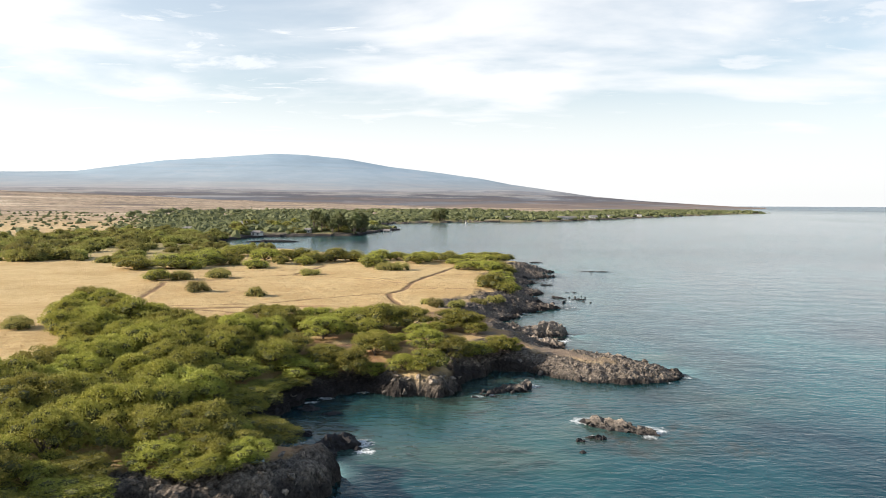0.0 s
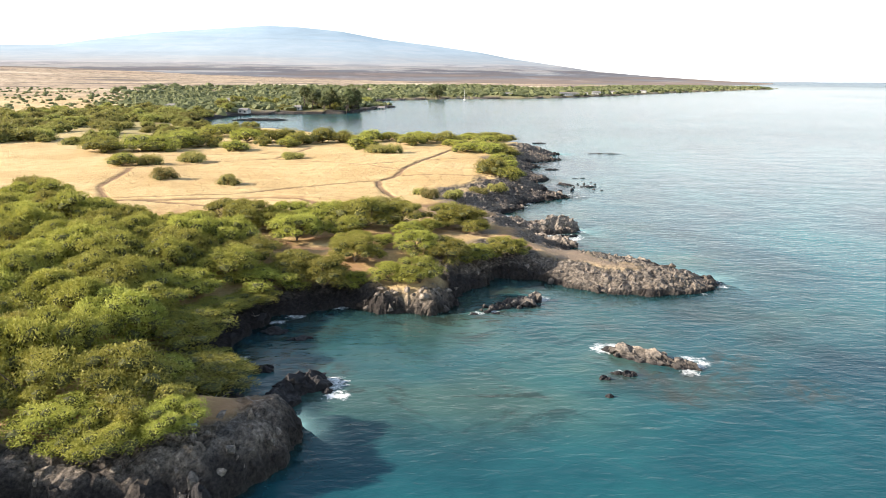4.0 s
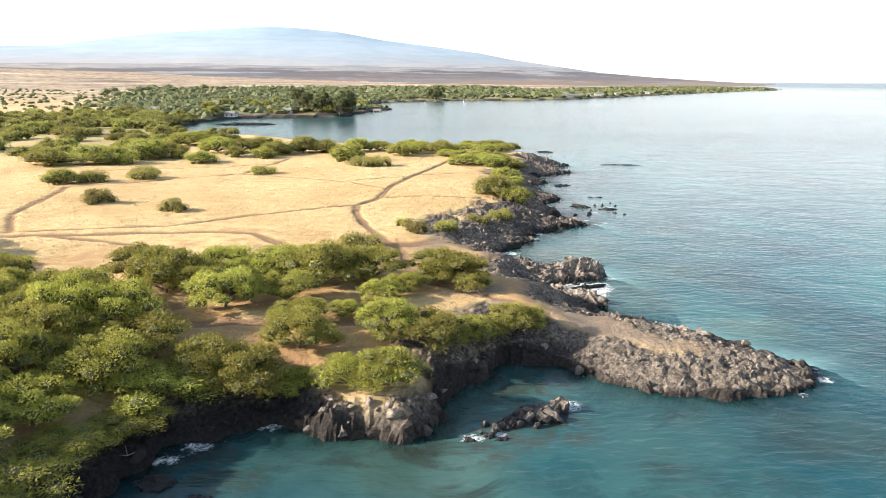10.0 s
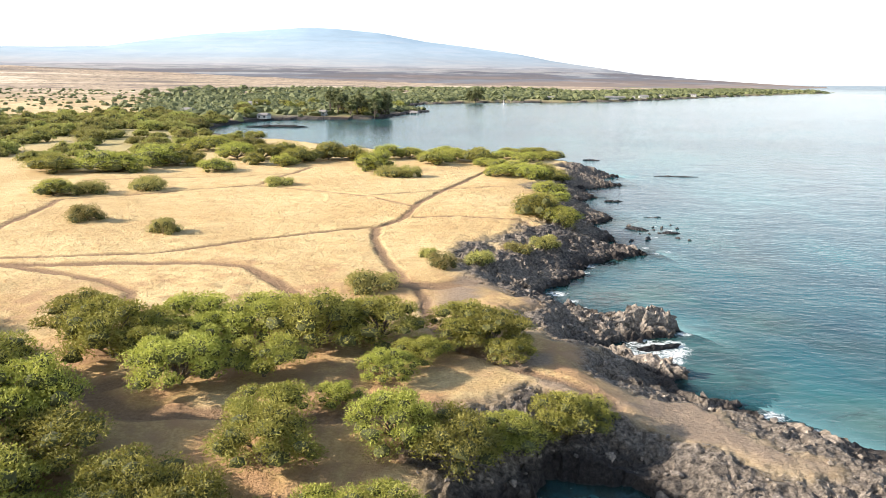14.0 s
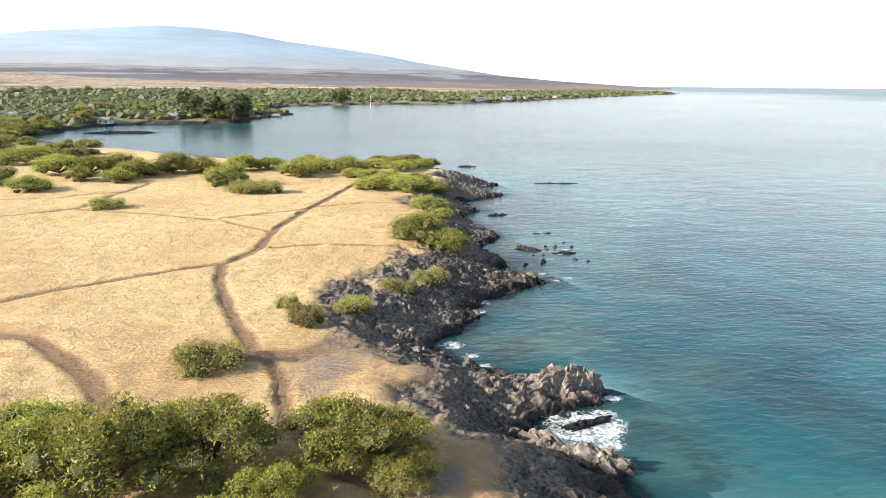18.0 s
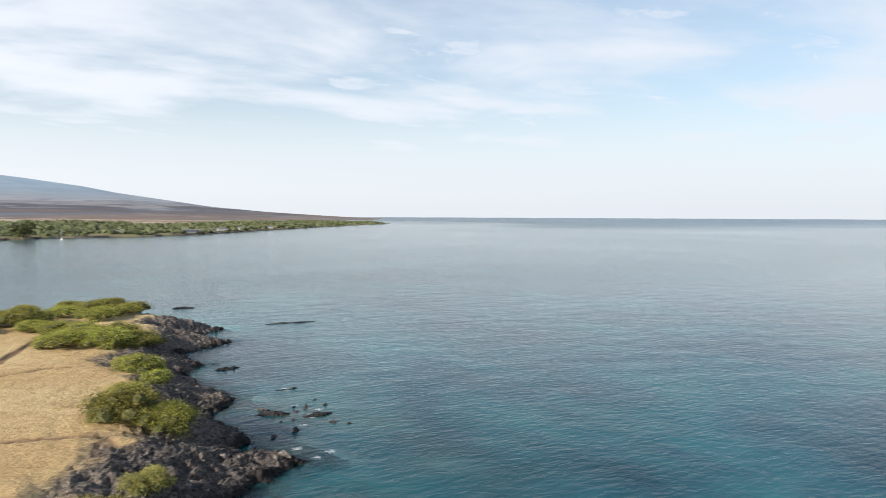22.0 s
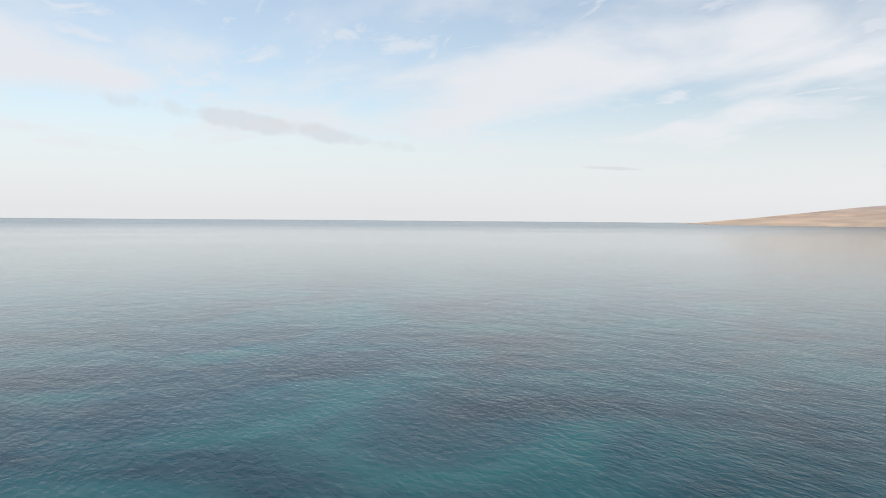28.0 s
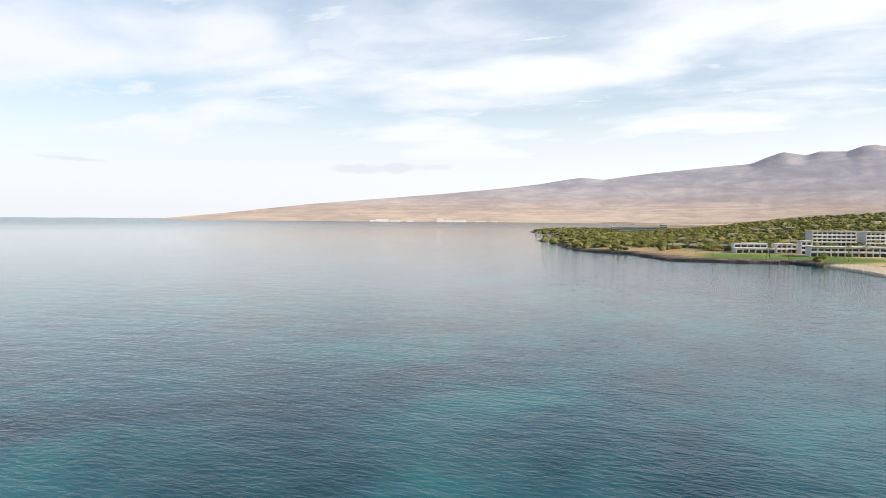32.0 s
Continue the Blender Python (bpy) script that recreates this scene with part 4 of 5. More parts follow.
def crown_mesh(name, rng, radius, height, base, clumps, leaves, leaf, material, flat=0.62, puff=0.18):
    """Leaf sprays round many small clumps under a spreading dome."""
    V, F = [], []
    centres = []
    for k in range(clumps):
        a, r = rng.random() * 2 * math.pi, radius * math.sqrt(rng.random()) * 0.88
        lift = math.sqrt(max(0.0, 1 - (r / radius) ** 2))
        s = radius * (puff + 0.15 * rng.random())
        top = base + (height - base) * (0.24 + 0.76 * lift)
        zz = base + (top - base) * (1 - 0.65 * rng.random() ** 1.8)
        centres.append((math.cos(a) * r, math.sin(a) * r, max(zz - s * 0.55, s * 0.25), s))
    n0 = 0
    for cx, cy, cz, s in centres:                      # dark core of each clump: shade inside the crown, painted
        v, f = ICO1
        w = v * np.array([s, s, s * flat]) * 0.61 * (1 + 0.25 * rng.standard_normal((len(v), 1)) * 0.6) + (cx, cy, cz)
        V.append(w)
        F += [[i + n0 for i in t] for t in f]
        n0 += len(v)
    per = leaves // clumps
    for cx, cy, cz, s in centres:
        d = rng.standard_normal((per, 3))
        d /= np.linalg.norm(d, axis=1)[:, None]
        d[:, 2] = np.where(d[:, 2] < -0.35, -d[:, 2], d[:, 2])
        p = d * np.array([s, s, s * flat]) * (0.70 + 0.58 * rng.random((per, 1))) + (cx, cy, cz)
        nrm = d + 0.70 * rng.standard_normal((per, 3))
        nrm /= np.linalg.norm(nrm, axis=1)[:, None]
        ax = np.cross(nrm, rng.standard_normal((per, 3)))
        ax = ax / (np.linalg.norm(ax, axis=1)[:, None] + 1e-9) + 0.75 * d + np.array([0, 0, 0.35])
        ax /= np.linalg.norm(ax, axis=1)[:, None]
        sd = np.cross(ax, nrm)
        sd /= np.linalg.norm(sd, axis=1)[:, None] + 1e-9
        L = leaf * (0.6 + 0.9 * rng.random((per, 1)))
        W = L * 0.30
        tip = p + ax * L * 1.25 - np.array([0, 0, 1]) * L * 0.15
        quad = np.stack([p - ax * L * 0.3 + sd * W, p - ax * L * 0.3 - sd * W, tip], 1).reshape(-1, 3)
        V.append(quad)
        F += (np.arange(per * 3).reshape(-1, 3) + n0).tolist()
        n0 += per * 3
    me = mesh_of(name, np.concatenate(V), F, material)
    me.materials.append(M_CROWN_SHADE)
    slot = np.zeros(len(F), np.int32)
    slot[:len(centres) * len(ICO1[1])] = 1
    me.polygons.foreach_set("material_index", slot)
    return me, centres


def tube(V, F, a, b, ra, rb, sides=6):
    a, b = np.array(a, float), np.array(b, float)
    d = (b - a) / (np.linalg.norm(b - a) + 1e-9)
    u = np.cross(d, (0.3, 0.9, 0.2)); u /= np.linalg.norm(u)
    w = np.cross(d, u)
    n0 = len(V)
    for p, r in ((a, ra), (b, rb)):
        for k in range(sides):
            t = 2 * math.pi * k / sides
            V.append(tuple(p + r * (math.cos(t) * u + math.sin(t) * w)))
    for k in range(sides):
        F.append([n0 + k, n0 + (k + 1) % sides, n0 + sides + (k + 1) % sides, n0 + sides + k])
    F.append([n0 + k for k in range(sides)][::-1])
    F.append([n0 + sides + k for k in range(sides)])


def trunk_mesh(name, rng, centres, girth, fork, material):
    V, F = [], []
    lean = (rng.normal() * 0.35, rng.normal() * 0.35)
    tube(V, F, (0, 0, -0.5), (lean[0] * 0.6, lean[1] * 0.6, fork), girth, girth * 0.75, 7)
    for cx, cy, cz, s in centres[::2]:
        mid = (cx * 0.45 + rng.normal() * 0.2, cy * 0.45 + rng.normal() * 0.2, fork + (cz - fork) * 0.55)
        tube(V, F, (lean[0] * 0.6, lean[1] * 0.6, fork * 0.8), mid, girth * 0.55, girth * 0.32, 5)
        tube(V, F, mid, (cx, cy, cz), girth * 0.32, girth * 0.10, 4)
    return mesh_of(name, V, F, material)


def plant(kind, label, rng, radius, height, base, clumps, leaves, leaf, material, girth, category, flat=0.62, puff=0.18):
    root = new(kind)
    tagged(root, label, category)
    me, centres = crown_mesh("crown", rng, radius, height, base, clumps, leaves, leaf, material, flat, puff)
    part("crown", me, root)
    part("trunk", trunk_mesh("trunk", rng, centres, girth, max(0.5, base * 0.7), M_BARK), root)
    return root


# ---------------------------------------------------------------- trees of the grove
rng = np.random.default_rng(3)
TREE_LABEL = "spreading yellow-green kiawe tree with feathery crown"
BUSH_LABEL = "low rounded green kiawe shrub on dry grass"
AWAY = pose(0, 0, -60)
GROVE = [plant("kiawe_tree", TREE_LABEL, rng, 4.2, h, 0.5, c, 9800, 0.155, M_LEAF, 0.22, "tree", 0.60, 0.19) for h, c in ((4.6, 30), (5.2, 34), (4.2, 27), (5.0, 36), (4.4, 31), (4.8, 28))]
COPSE = [plant("kiawe_tree", TREE_LABEL, rng, 4.2, h, 0.0, c, 7000, 0.18, M_LEAF, 0.2, "tree", 0.85, 0.27) for h, c in ((4.6, 34), (5.0, 38), (4.2, 30))]
SHRUBS = [plant("kiawe_shrub", BUSH_LABEL, rng, 3.0, h, 0.0, c, 4600, 0.16, M_LEAF_DRY, 0.10, "shrub", 0.8, 0.30) for h, c in ((2.5, 16), (2.9, 20), (2.2, 14))]
FARTREES = [plant("shore_tree", "dark green shoreline tree across the bay", rng, 5.0, h, 0.2, c, 900, 0.7, M_LEAF_MID, 0.2, "tree", 0.85, 0.25) for h, c in ((6.5, 12), (8.0, 14), (5.4, 11))]
THICKET = [plant("thicket_tree", "dense rounded green thicket tree beside the bay", rng, 5.2, h, 0.0, c, 1500, 0.55, M_LEAF_MID, 0.2, "tree", 0.75, 0.30) for h, c in ((4.6, 18), (5.4, 20), (4.0, 16))]
TALL = [plant("ironwood_tree", "tall dark ironwood tree on the far point", rng, 3.6, h, 2.0, 16, 800, 1.1, M_LEAF_FAR, 0.3, "tree", 1.5) for h in (15.0, 18.0)]
_first = {}


def put(kinds, x, y, size, high=None, group="", label=""):
    """One more tree from a list of kinds, with its own turn and size."""
    src = kinds[int(rng.integers(len(kinds)))]
    s = size
    zs = high if high else s
    m = Matrix.Translation((x, y, float(ground_z(x, y)) - 0.1)) @ Matrix.Rotation(rng.random() * 6.283, 4, "Z") @ Matrix.Diagonal((s, s, zs, 1))
    if id(src) not in _first:
        _first[id(src)] = src
        ob = src
        ob.matrix_basis = m
    else:
        ob = copy_thing(src, Matrix())
        ob.matrix_basis = m
    tagged(ob, label, group=group)
    return ob


# single trees and shrubs round the cove (place, crown width)
COVE_TREES = [(-33, 111, 9), (-38, 115, 8), (-28, 109.5, 7), (-27, 117, 8), (-20.5, 117.6, 8.5), (-14, 115, 9), (-8, 117, 8), (-3.2, 112, 5), (0.4, 117.4, 7.4), (3.6, 116, 7), (5.2, 113.4, 4.6),
              (-23.7, 104.5, 7.4), (-16.8, 107, 6.6), (-9.3, 102, 3.6), (-13.8, 98, 6.6), (-12.6, 93, 7), (-5.9, 107.5, 4.6), (-4.1, 96.2, 6), (0.1, 95.5, 6.6), (4.6, 98.8, 5.6), (8.8, 101.6, 5.4), (11.4, 102.5, 4),
              (-3.6, 86, 6.4), (-7.2, 86.4, 5.4), (-16.2, 86.5, 7.4), (-20.5, 88, 7), (-27.5, 90.5, 8.3), (-38, 100.6, 8.3), (-12.2, 87.5, 4), (-56, 115, 8), (-64, 120, 8), (-11, 119, 6.4), (-24, 113.4, 6.5), (-23.4, 43.4, 6.5), (-26.5, 47, 7.5), (-24.6, 38.6, 5.5), (-20.4, 41.2, 4.6)]
for x, y, w in COVE_TREES:
    put(GROVE, x, y, w / 7.4, w / 7.4 * rng.uniform(0.82, 1.02), "trees round the cove")
GROVE_EDGE = np.array([(-25, 38), (-23, 47), (-23, 56), (-24, 64), (-24.5, 72), (-22, 80), (-13, 87), (-27, 94), (-33, 97), (-41, 103), (-53, 111), (-66, 116), (-80, 136), (-86, 134), (-72, 104), (-61, 88), (-58, 76), (-64, 66), (-78, 58), (-78, 20), (-52, 6), (-40, 24), (-30, 37)])


def inside(x, y, poly):
    odd = False
    for i in range(len(poly)):
        (ax, ay), (bx, by) = poly[i], poly[(i + 1) % len(poly)]
        if (ay > y) != (by > y) and x < (bx - ax) * (y - ay) / (by - ay) + ax:
            odd = not odd
    return odd


taken = [(x, y, w * 0.36) for x, y, w in COVE_TREES]
tries = 0
while len(taken) < 185 and tries < 6000:
    tries += 1
    x, y = rng.uniform(-84, -18), rng.uniform(8, 136)
    if y < 27 or x < -(y + 29) * 0.63 - 5:
        continue
    if not inside(x, y, GROVE_EDGE) or share("inland", x, y) < 1.6:
        continue
    r = rng.uniform(2.1, 3.0)
    if any((x - a) ** 2 + (y - b) ** 2 < (r + c) ** 2 * 0.82 for a, b, c in taken):
        continue
    taken.append((x, y, r))
    s = rng.uniform(0.76, 1.22)
    put(GROVE, x, y, s, s * rng.uniform(0.72, 1.02) * (0.55 + 0.80 * float(step(1.5, 14, share("inland", x, y)))), "trees of the grove")

# shrubs in the field and along the ledge (place, width, height)
FIELD = [(-71.6, 176.5, 6.4, 2.6), (-52.8, 167.5, 5.2, 2.2), (-77.8, 216.5, 8.6, 3.2), (-88.6, 209, 7.6, 3), (-95.2, 205, 9, 3.4), (-75.4, 255, 8, 3), (-49.2, 227.5, 7, 2.2), (-5.8, 153.6, 2.6, 1.6), (-3.2, 146.5, 4.0, 1.7),
         (2, 153.5, 4.2, 1.8), (8.1, 164, 4.6, 1.8), (13, 168, 4.6, 2), (-11.6, 135.5, 6.4, 2.2), (-29.2, 260, 9, 4), (-22.8, 247, 7, 2.4), (-17.7, 247.5, 5, 2), (-13.3, 279.5, 9, 3.8), (1.2, 286, 10, 3.8),
         (-22.5, 293, 8, 3), (-40.7, 288, 9, 3.8), (-49.5, 287, 10, 4.4), (-59.3, 270, 7, 3), (-56.6, 280, 9, 4), (-69.9, 272, 6, 2.8), (-78.8, 283, 11, 4.4), (-71, 286, 9, 4), (-99.4, 312, 14, 4.4), (-96.9, 266, 12, 4.6), (-90, 268, 9, 4),
         (-108.2, 252, 13, 4.2), (-101, 251, 10, 4), (-120, 248, 13, 4), (-64, 288, 9, 4), (-8, 290, 8, 3.4), (-30, 290, 8, 3.6), (-86.6, 115, 6, 2.4)]
for x, y, w, h in FIELD:
    if y > 245:
        w, h = w * 1.25, h * 1.2
    put(SHRUBS if h < 3.3 else COPSE, x, y, w / (6.0 if h < 3.3 else 8.4), h / (2.1 if h < 3.3 else 4.2), "shrubs of the dry field", BUSH_LABEL)
EDGE = [(13, 189, 9), (17, 186, 7.5), (14, 195, 8), (19.5, 192, 6), (18.5, 223, 7.5), (20, 215, 5), (8, 252, 10), (15, 250, 11), (21, 251, 10), (13, 259, 10), (19, 262, 9), (24, 256, 8), (8, 268, 9), (3, 276, 8), (16, 288, 10), (23, 296, 9), (9, 298, 9), (27, 306, 9), (18, 306, 9), (0, 303, 9), (-11, 308, 10), (22, 318, 9), (12, 314, 9)]
for x, y, w in EDGE:
    put(COPSE, x, y, w / 8.4, w / 8.4 * (0.62 if y > 230 else 0.85), "trees along the ledge")
# thicket between the field and the bay
count = 0
while count < 190:
    x, y = rng.uniform(-300, -75), rng.uniform(240, 560)
    di = float(share("inland", x, y))
    if di < 5 or di > 150 or (y < 300 and x > -125 - (y - 260) * 0.1 + 20) or y < 262 + (-x - 75) * 0.10 or rng.random() < di / 190:
        continue
    if x > -165 and (di < 22 or rng.random() < 0.45):
        continue
    s = rng.uniform(0.85, 1.55) if x < -165 else rng.uniform(0.6, 0.95)
    put(THICKET, x, y, s, s * rng.uniform(0.75, 1.0), "thicket by the bay")
    count += 1


def scatter_lumps(name, label, spots, size, material, kind_label, seed, cards=10):
    """Woods too far to count: small leafy lumps joined into one."""
    r2 = np.random.default_rng(seed)
    V, F, n0 = [], [], 0
    base_v, base_f = ICO1
    bf = np.array(base_f)
    for x, y, z, s in spots:
        v = base_v * (1.15 + 0.30 * r2.standard_normal((len(base_v), 1))) * np.array([s, s, s * r2.uniform(0.42, 0.70)]) + (x, y, z + s * 0.35)
        V.append(v); F.append(bf + n0); n0 += len(v)
        d = r2.standard_normal((cards, 3)); d /= np.linalg.norm(d, axis=1)[:, None]; d[:, 2] = np.abs(d[:, 2])
        p = d * s * np.array([1, 1, 0.8]) * 0.95 + (x, y, z + s * 0.35)
        q = np.stack([p, p + r2.standard_normal((cards, 3)) * s * 0.20, p + r2.standard_normal((cards, 3)) * s * 0.20], 1).reshape(-1, 3)
        V.append(q); F.append(np.arange(cards * 3).reshape(-1, 3) + n0); n0 += cards * 3
    me = mesh_of(name, np.concatenate(V), np.concatenate(F).tolist(), material)
    return tagged(new(name, me), label, "woods", kind="stuff")


def sample(n, x0, x1, y0, y1, lo, hi, seed, ok=lambda x, y: np.ones_like(x, bool)):
    r2 = np.random.default_rng(seed)
    x, y = r2.uniform(x0, x1, n), r2.uniform(y0, y1, n)
    d = share("inland", x, y)
    k = (d > lo) & (d < hi) & ok(x, y)
    return x[k], y[k]


spots = []
for (n, x0, x1, y0, y1, lo, hi, seed, s0, s1) in ((7000, -420, 300, 560, 1300, 5, 300, 5, 1.6, 4.4), (5600, 0, 1200, 1150, 2700, 8, 330, 6, 2.6, 6.5), (2600, -900, 200, 1000, 2200, 100, 700, 8, 4, 7)):
    x, y = sample(n, x0, x1, y0, y1, lo, hi, seed, lambda x, y: x > -0.40 * y - 10 - 70 * np.random.default_rng(len(x)).random(len(x)) ** 2)
    z = ground_z(x, y)
    r2 = np.random.default_rng(seed + 50)
    spots += list(zip(x, y, z, r2.uniform(s0, s1, len(x))))
scatter_lumps("far_woods", "dense green coastal woods across the bay", spots, 4, M_LEAF_FAR, "woods", 11)
x, y = sample(1700, -1200, -110, 430, 1300, 60, 1200, 21)
scatter_lumps("scrub", "scattered low grey-green scrub on the dry plain", list(zip(x, y, ground_z(x, y), np.random.default_rng(4).uniform(1.0, 2.9, len(x)))), 2, M_LEAF_FAR, "scrub", 12, 6)
x, y = sample(6000, -500, 640, -1900, -420, 14, 420, 22, lambda x, y: ~((x > -100) & (x < 75) & (y > -560)) & ~((x > 30) & (x < 190) & (y > -610) & (share("inland", x, y) < 56)))
x2, y2 = sample(3000, -420, 260, -1500, -560, 14, 900, 23, lambda x, y: ~((x > -100) & (x < 60) & (y > -760) & (y < -690)))
x, y = np.concatenate([x, x2]), np.concatenate([y, y2])
scatter_lumps("resort_woods", "green resort trees and shrubs on the headland", list(zip(x, y, ground_z(x, y), np.random.default_rng(9).uniform(1.6, 4.6, len(x)))), 2, M_LEAF_RESORT, "woods", 13)

# tall ironwoods on the point and the larger shore trees
for k in range(26):
    x, y = rng.uniform(-128, -80), rng.uniform(628, 690)
    put(TALL, x, y, rng.uniform(0.9, 1.4), rng.uniform(0.75, 1.1), "ironwoods on the point")
for k in range(44):
    x, y = rng.uniform(-215, -60), rng.uniform(560, 860)
    if share("inland", x, y) > 4:
        put(FARTREES, x, y, rng.uniform(0.8, 1.4), rng.uniform(0.8, 1.2), "trees on the bay shore")
for k in range(5):
    put(TALL, -10 + rng.uniform(-9, 9), 1090 + k * 6, 1.7, 1.0, "ironwoods on the point")


# resort trees near the shore, and palms
def palm(height, seed):
    r6 = np.random.default_rng(seed)
    root = tagged(new("palm_tree"), "slender coconut palm on the resort lawn", "palm")
    V, F = [], []
    bend = r6.normal() * 0.8
    pts = [(bend * (k / 4) ** 2, 0, height * k / 4 - 0.3) for k in range(5)]
    for k in range(4):
        tube(V, F, pts[k], pts[k + 1], 0.24 - 0.03 * k, 0.21 - 0.03 * k, 6)
    part("trunk", mesh_of("trunk", V, F, M_BARK), root)
    V, F = [], []
    for k in range(16):
        a, up = k * 2.4, r6.uniform(-0.1, 0.9)
        for j in range(3):
            t0, t1 = j / 3, (j + 1) / 3
            r0, r1 = 2.9 * t0, 2.9 * t1
            h0, h1 = up * r0 - 0.42 * r0 ** 2 * 0.5, up * r1 - 0.42 * r1 ** 2 * 0.5
            w0, w1 = 0.42 * (1 - t0 * 0.6), 0.42 * (1 - t1 * 0.6) * (0.1 if j == 2 else 1)
            c, d = math.cos(a), math.sin(a)
            n0 = len(V)
            V += [(bend + c * r0 - d * w0, d * r0 + c * w0, height + h0 - 0.1), (bend + c * r0, d * r0, height + h0), (bend + c * r0 + d * w0, d * r0 - c * w0, height + h0 - 0.1),
                  (bend + c * r1 - d * w1, d * r1 + c * w1, height + h1 - 0.1), (bend + c * r1, d * r1, height + h1), (bend + c * r1 + d * w1, d * r1 - c * w1, height + h1 - 0.1)]
            F += [[n0, n0 + 1, n0 + 4, n0 + 3], [n0 + 1, n0 + 2, n0 + 5, n0 + 4]]
    part("fronds", mesh_of("fronds", V, F, M_LEAF_MID), root)
    return root


PALMS = [palm(8.5, 1), palm(10.5, 2)]
for k in range(44):
    x, y = rng.uniform(-95, 130), rng.uniform(-640, -480)
    if share("inland", x, y) > 24:
        put(PALMS, x, y, 1.0, rng.uniform(0.8, 1.1), "resort palms")
count = 0
while count < 130:
    x, y = rng.uniform(-110, 300), rng.uniform(-900, -470)
    di = float(share("inland", x, y))
    if di < 22 or di > 160 or (x > 25 and di < 62) or (-62 < x < 60 and y > -530) or (-58 < x < 52 and -556 < y < -500):
        continue
    put(FARTREES, x, y, rng.uniform(0.45, 0.85), rng.uniform(0.5, 0.85), "resort garden trees", "leafy green resort garden tree")
    count += 1


for k in range(60):
    x, y = rng.uniform(-64, 62), rng.uniform(-500, -450)
    if 12 < float(share("inland", x, y)) < 30 and k % 2:
        put(FARTREES if k % 3 else PALMS, x, y, rng.uniform(0.35, 0.6), rng.uniform(0.45, 0.7), "trees on the resort lawn", "leafy tree on the green resort lawn")

# ---------------------------------------------------------------- lava rocks
def boulder_mesh(r2):
    bm = bmesh.new()
    for k in range(13):
        d = Vector(r2.standard_normal(3)).normalized()
        p = d * r2.uniform(0.75, 1.0)
        bm.verts.new((p.x, p.y * 0.8, p.z * 0.8))
    bmesh.ops.convex_hull(bm, input=bm.verts)
    for v in [v for v in bm.verts if not v.link_faces]:
        bm.verts.remove(v)
    bmesh.ops.triangulate(bm, faces=bm.faces[:])
    me = bpy.data.meshes.new("boulder")
    bm.to_mesh(me); bm.free()
    me.materials.append(M_LAVA)
    return me


r2 = np.random.default_rng(31)
BOULDERS = [boulder_mesh(r2) for k in range(12)]
BOULDERS_BLACK = [me.copy() for me in BOULDERS]
BOULDERS_TAN = [me.copy() for me in BOULDERS]
for me in BOULDERS_TAN:
    me.materials[0] = M_TAN
for me in BOULDERS_BLACK:
    me.materials[0] = M_BLACK
ROCK_LABEL = "dark weathered lava boulder at the water's edge"


def boulder(x, y, s, z=None, sink=0.3, label=ROCK_LABEL, group="shore boulders"):
    me = (BOULDERS_TAN if "pale" in label else BOULDERS_BLACK if (x < -9 and 51 < y < 95) else BOULDERS)[int(r2.integers(len(BOULDERS)))]
    ob = new("boulder", me)
    z = float(ground_z(x, y)) if z is None else z
    ob.matrix_basis = Matrix.Translation((x, y, z + s * (0.5 - sink))) @ Euler((r2.uniform(-0.5, 0.5), r2.uniform(-0.5, 0.5), r2.uniform(0, 6.28))).to_matrix().to_4x4() @ Matrix.Diagonal((s * r2.uniform(0.8, 1.25), s, s * r2.uniform(0.75, 1.2), 1))
    return tagged(ob, label, "rock", group)


# boulders picked out along the shore of the cove, the point and the ledge
placed = 0
while placed < 150:
    x, y = r2.uniform(-34, 42), r2.uniform(32, 190)
    d = float(share("inland", x, y))
    if -1.5 < d < 6.5 and float(share("rock", x, y)) > 0.5 and not (x < -12 and y > 86):
        boulder(x, y, r2.uniform(0.3, 0.7) * (1.25 if d < 2 else 0.9))
        placed += 1
# the smaller stones, too many to count
V, F, n0 = [], [], 0
BV = [(np.array([v.co for v in me.vertices]), np.array([p.vertices for p in me.polygons])) for me in [boulder_mesh(np.random.default_rng(90 + k)) for k in range(5)]]
for k in range(8000):
    x, y = r2.uniform(-36, 50), r2.uniform(30, 300)
    xi, yi = min(len(gx) - 1, int(np.searchsorted(gx, x))), min(len(gy) - 1, int(np.searchsorted(gy, y)))
    d, rk = SH["inland"][yi, xi], SH["rock"][yi, xi]
    if not (0.9 < d < 14) or rk < 0.45:
        continue
    v, f = BV[k % len(BV)]
    s = r2.uniform(0.10, 0.30)
    v = v * np.array([s, s * r2.uniform(0.5, 1), s * r2.uniform(0.6, 1.5)])
    a, t = r2.uniform(0, 6.28), r2.uniform(-0.7, 0.7)
    v = np.stack([v[:, 0], v[:, 1] * math.cos(t) - v[:, 2] * math.sin(t), v[:, 1] * math.sin(t) + v[:, 2] * math.cos(t)], -1)
    v = np.stack([v[:, 0] * math.cos(a) - v[:, 1] * math.sin(a), v[:, 0] * math.sin(a) + v[:, 1] * math.cos(a), v[:, 2]], -1)
    V.append(v + (x, y, GZ[yi, xi] - s * 0.1)); F.append(f)
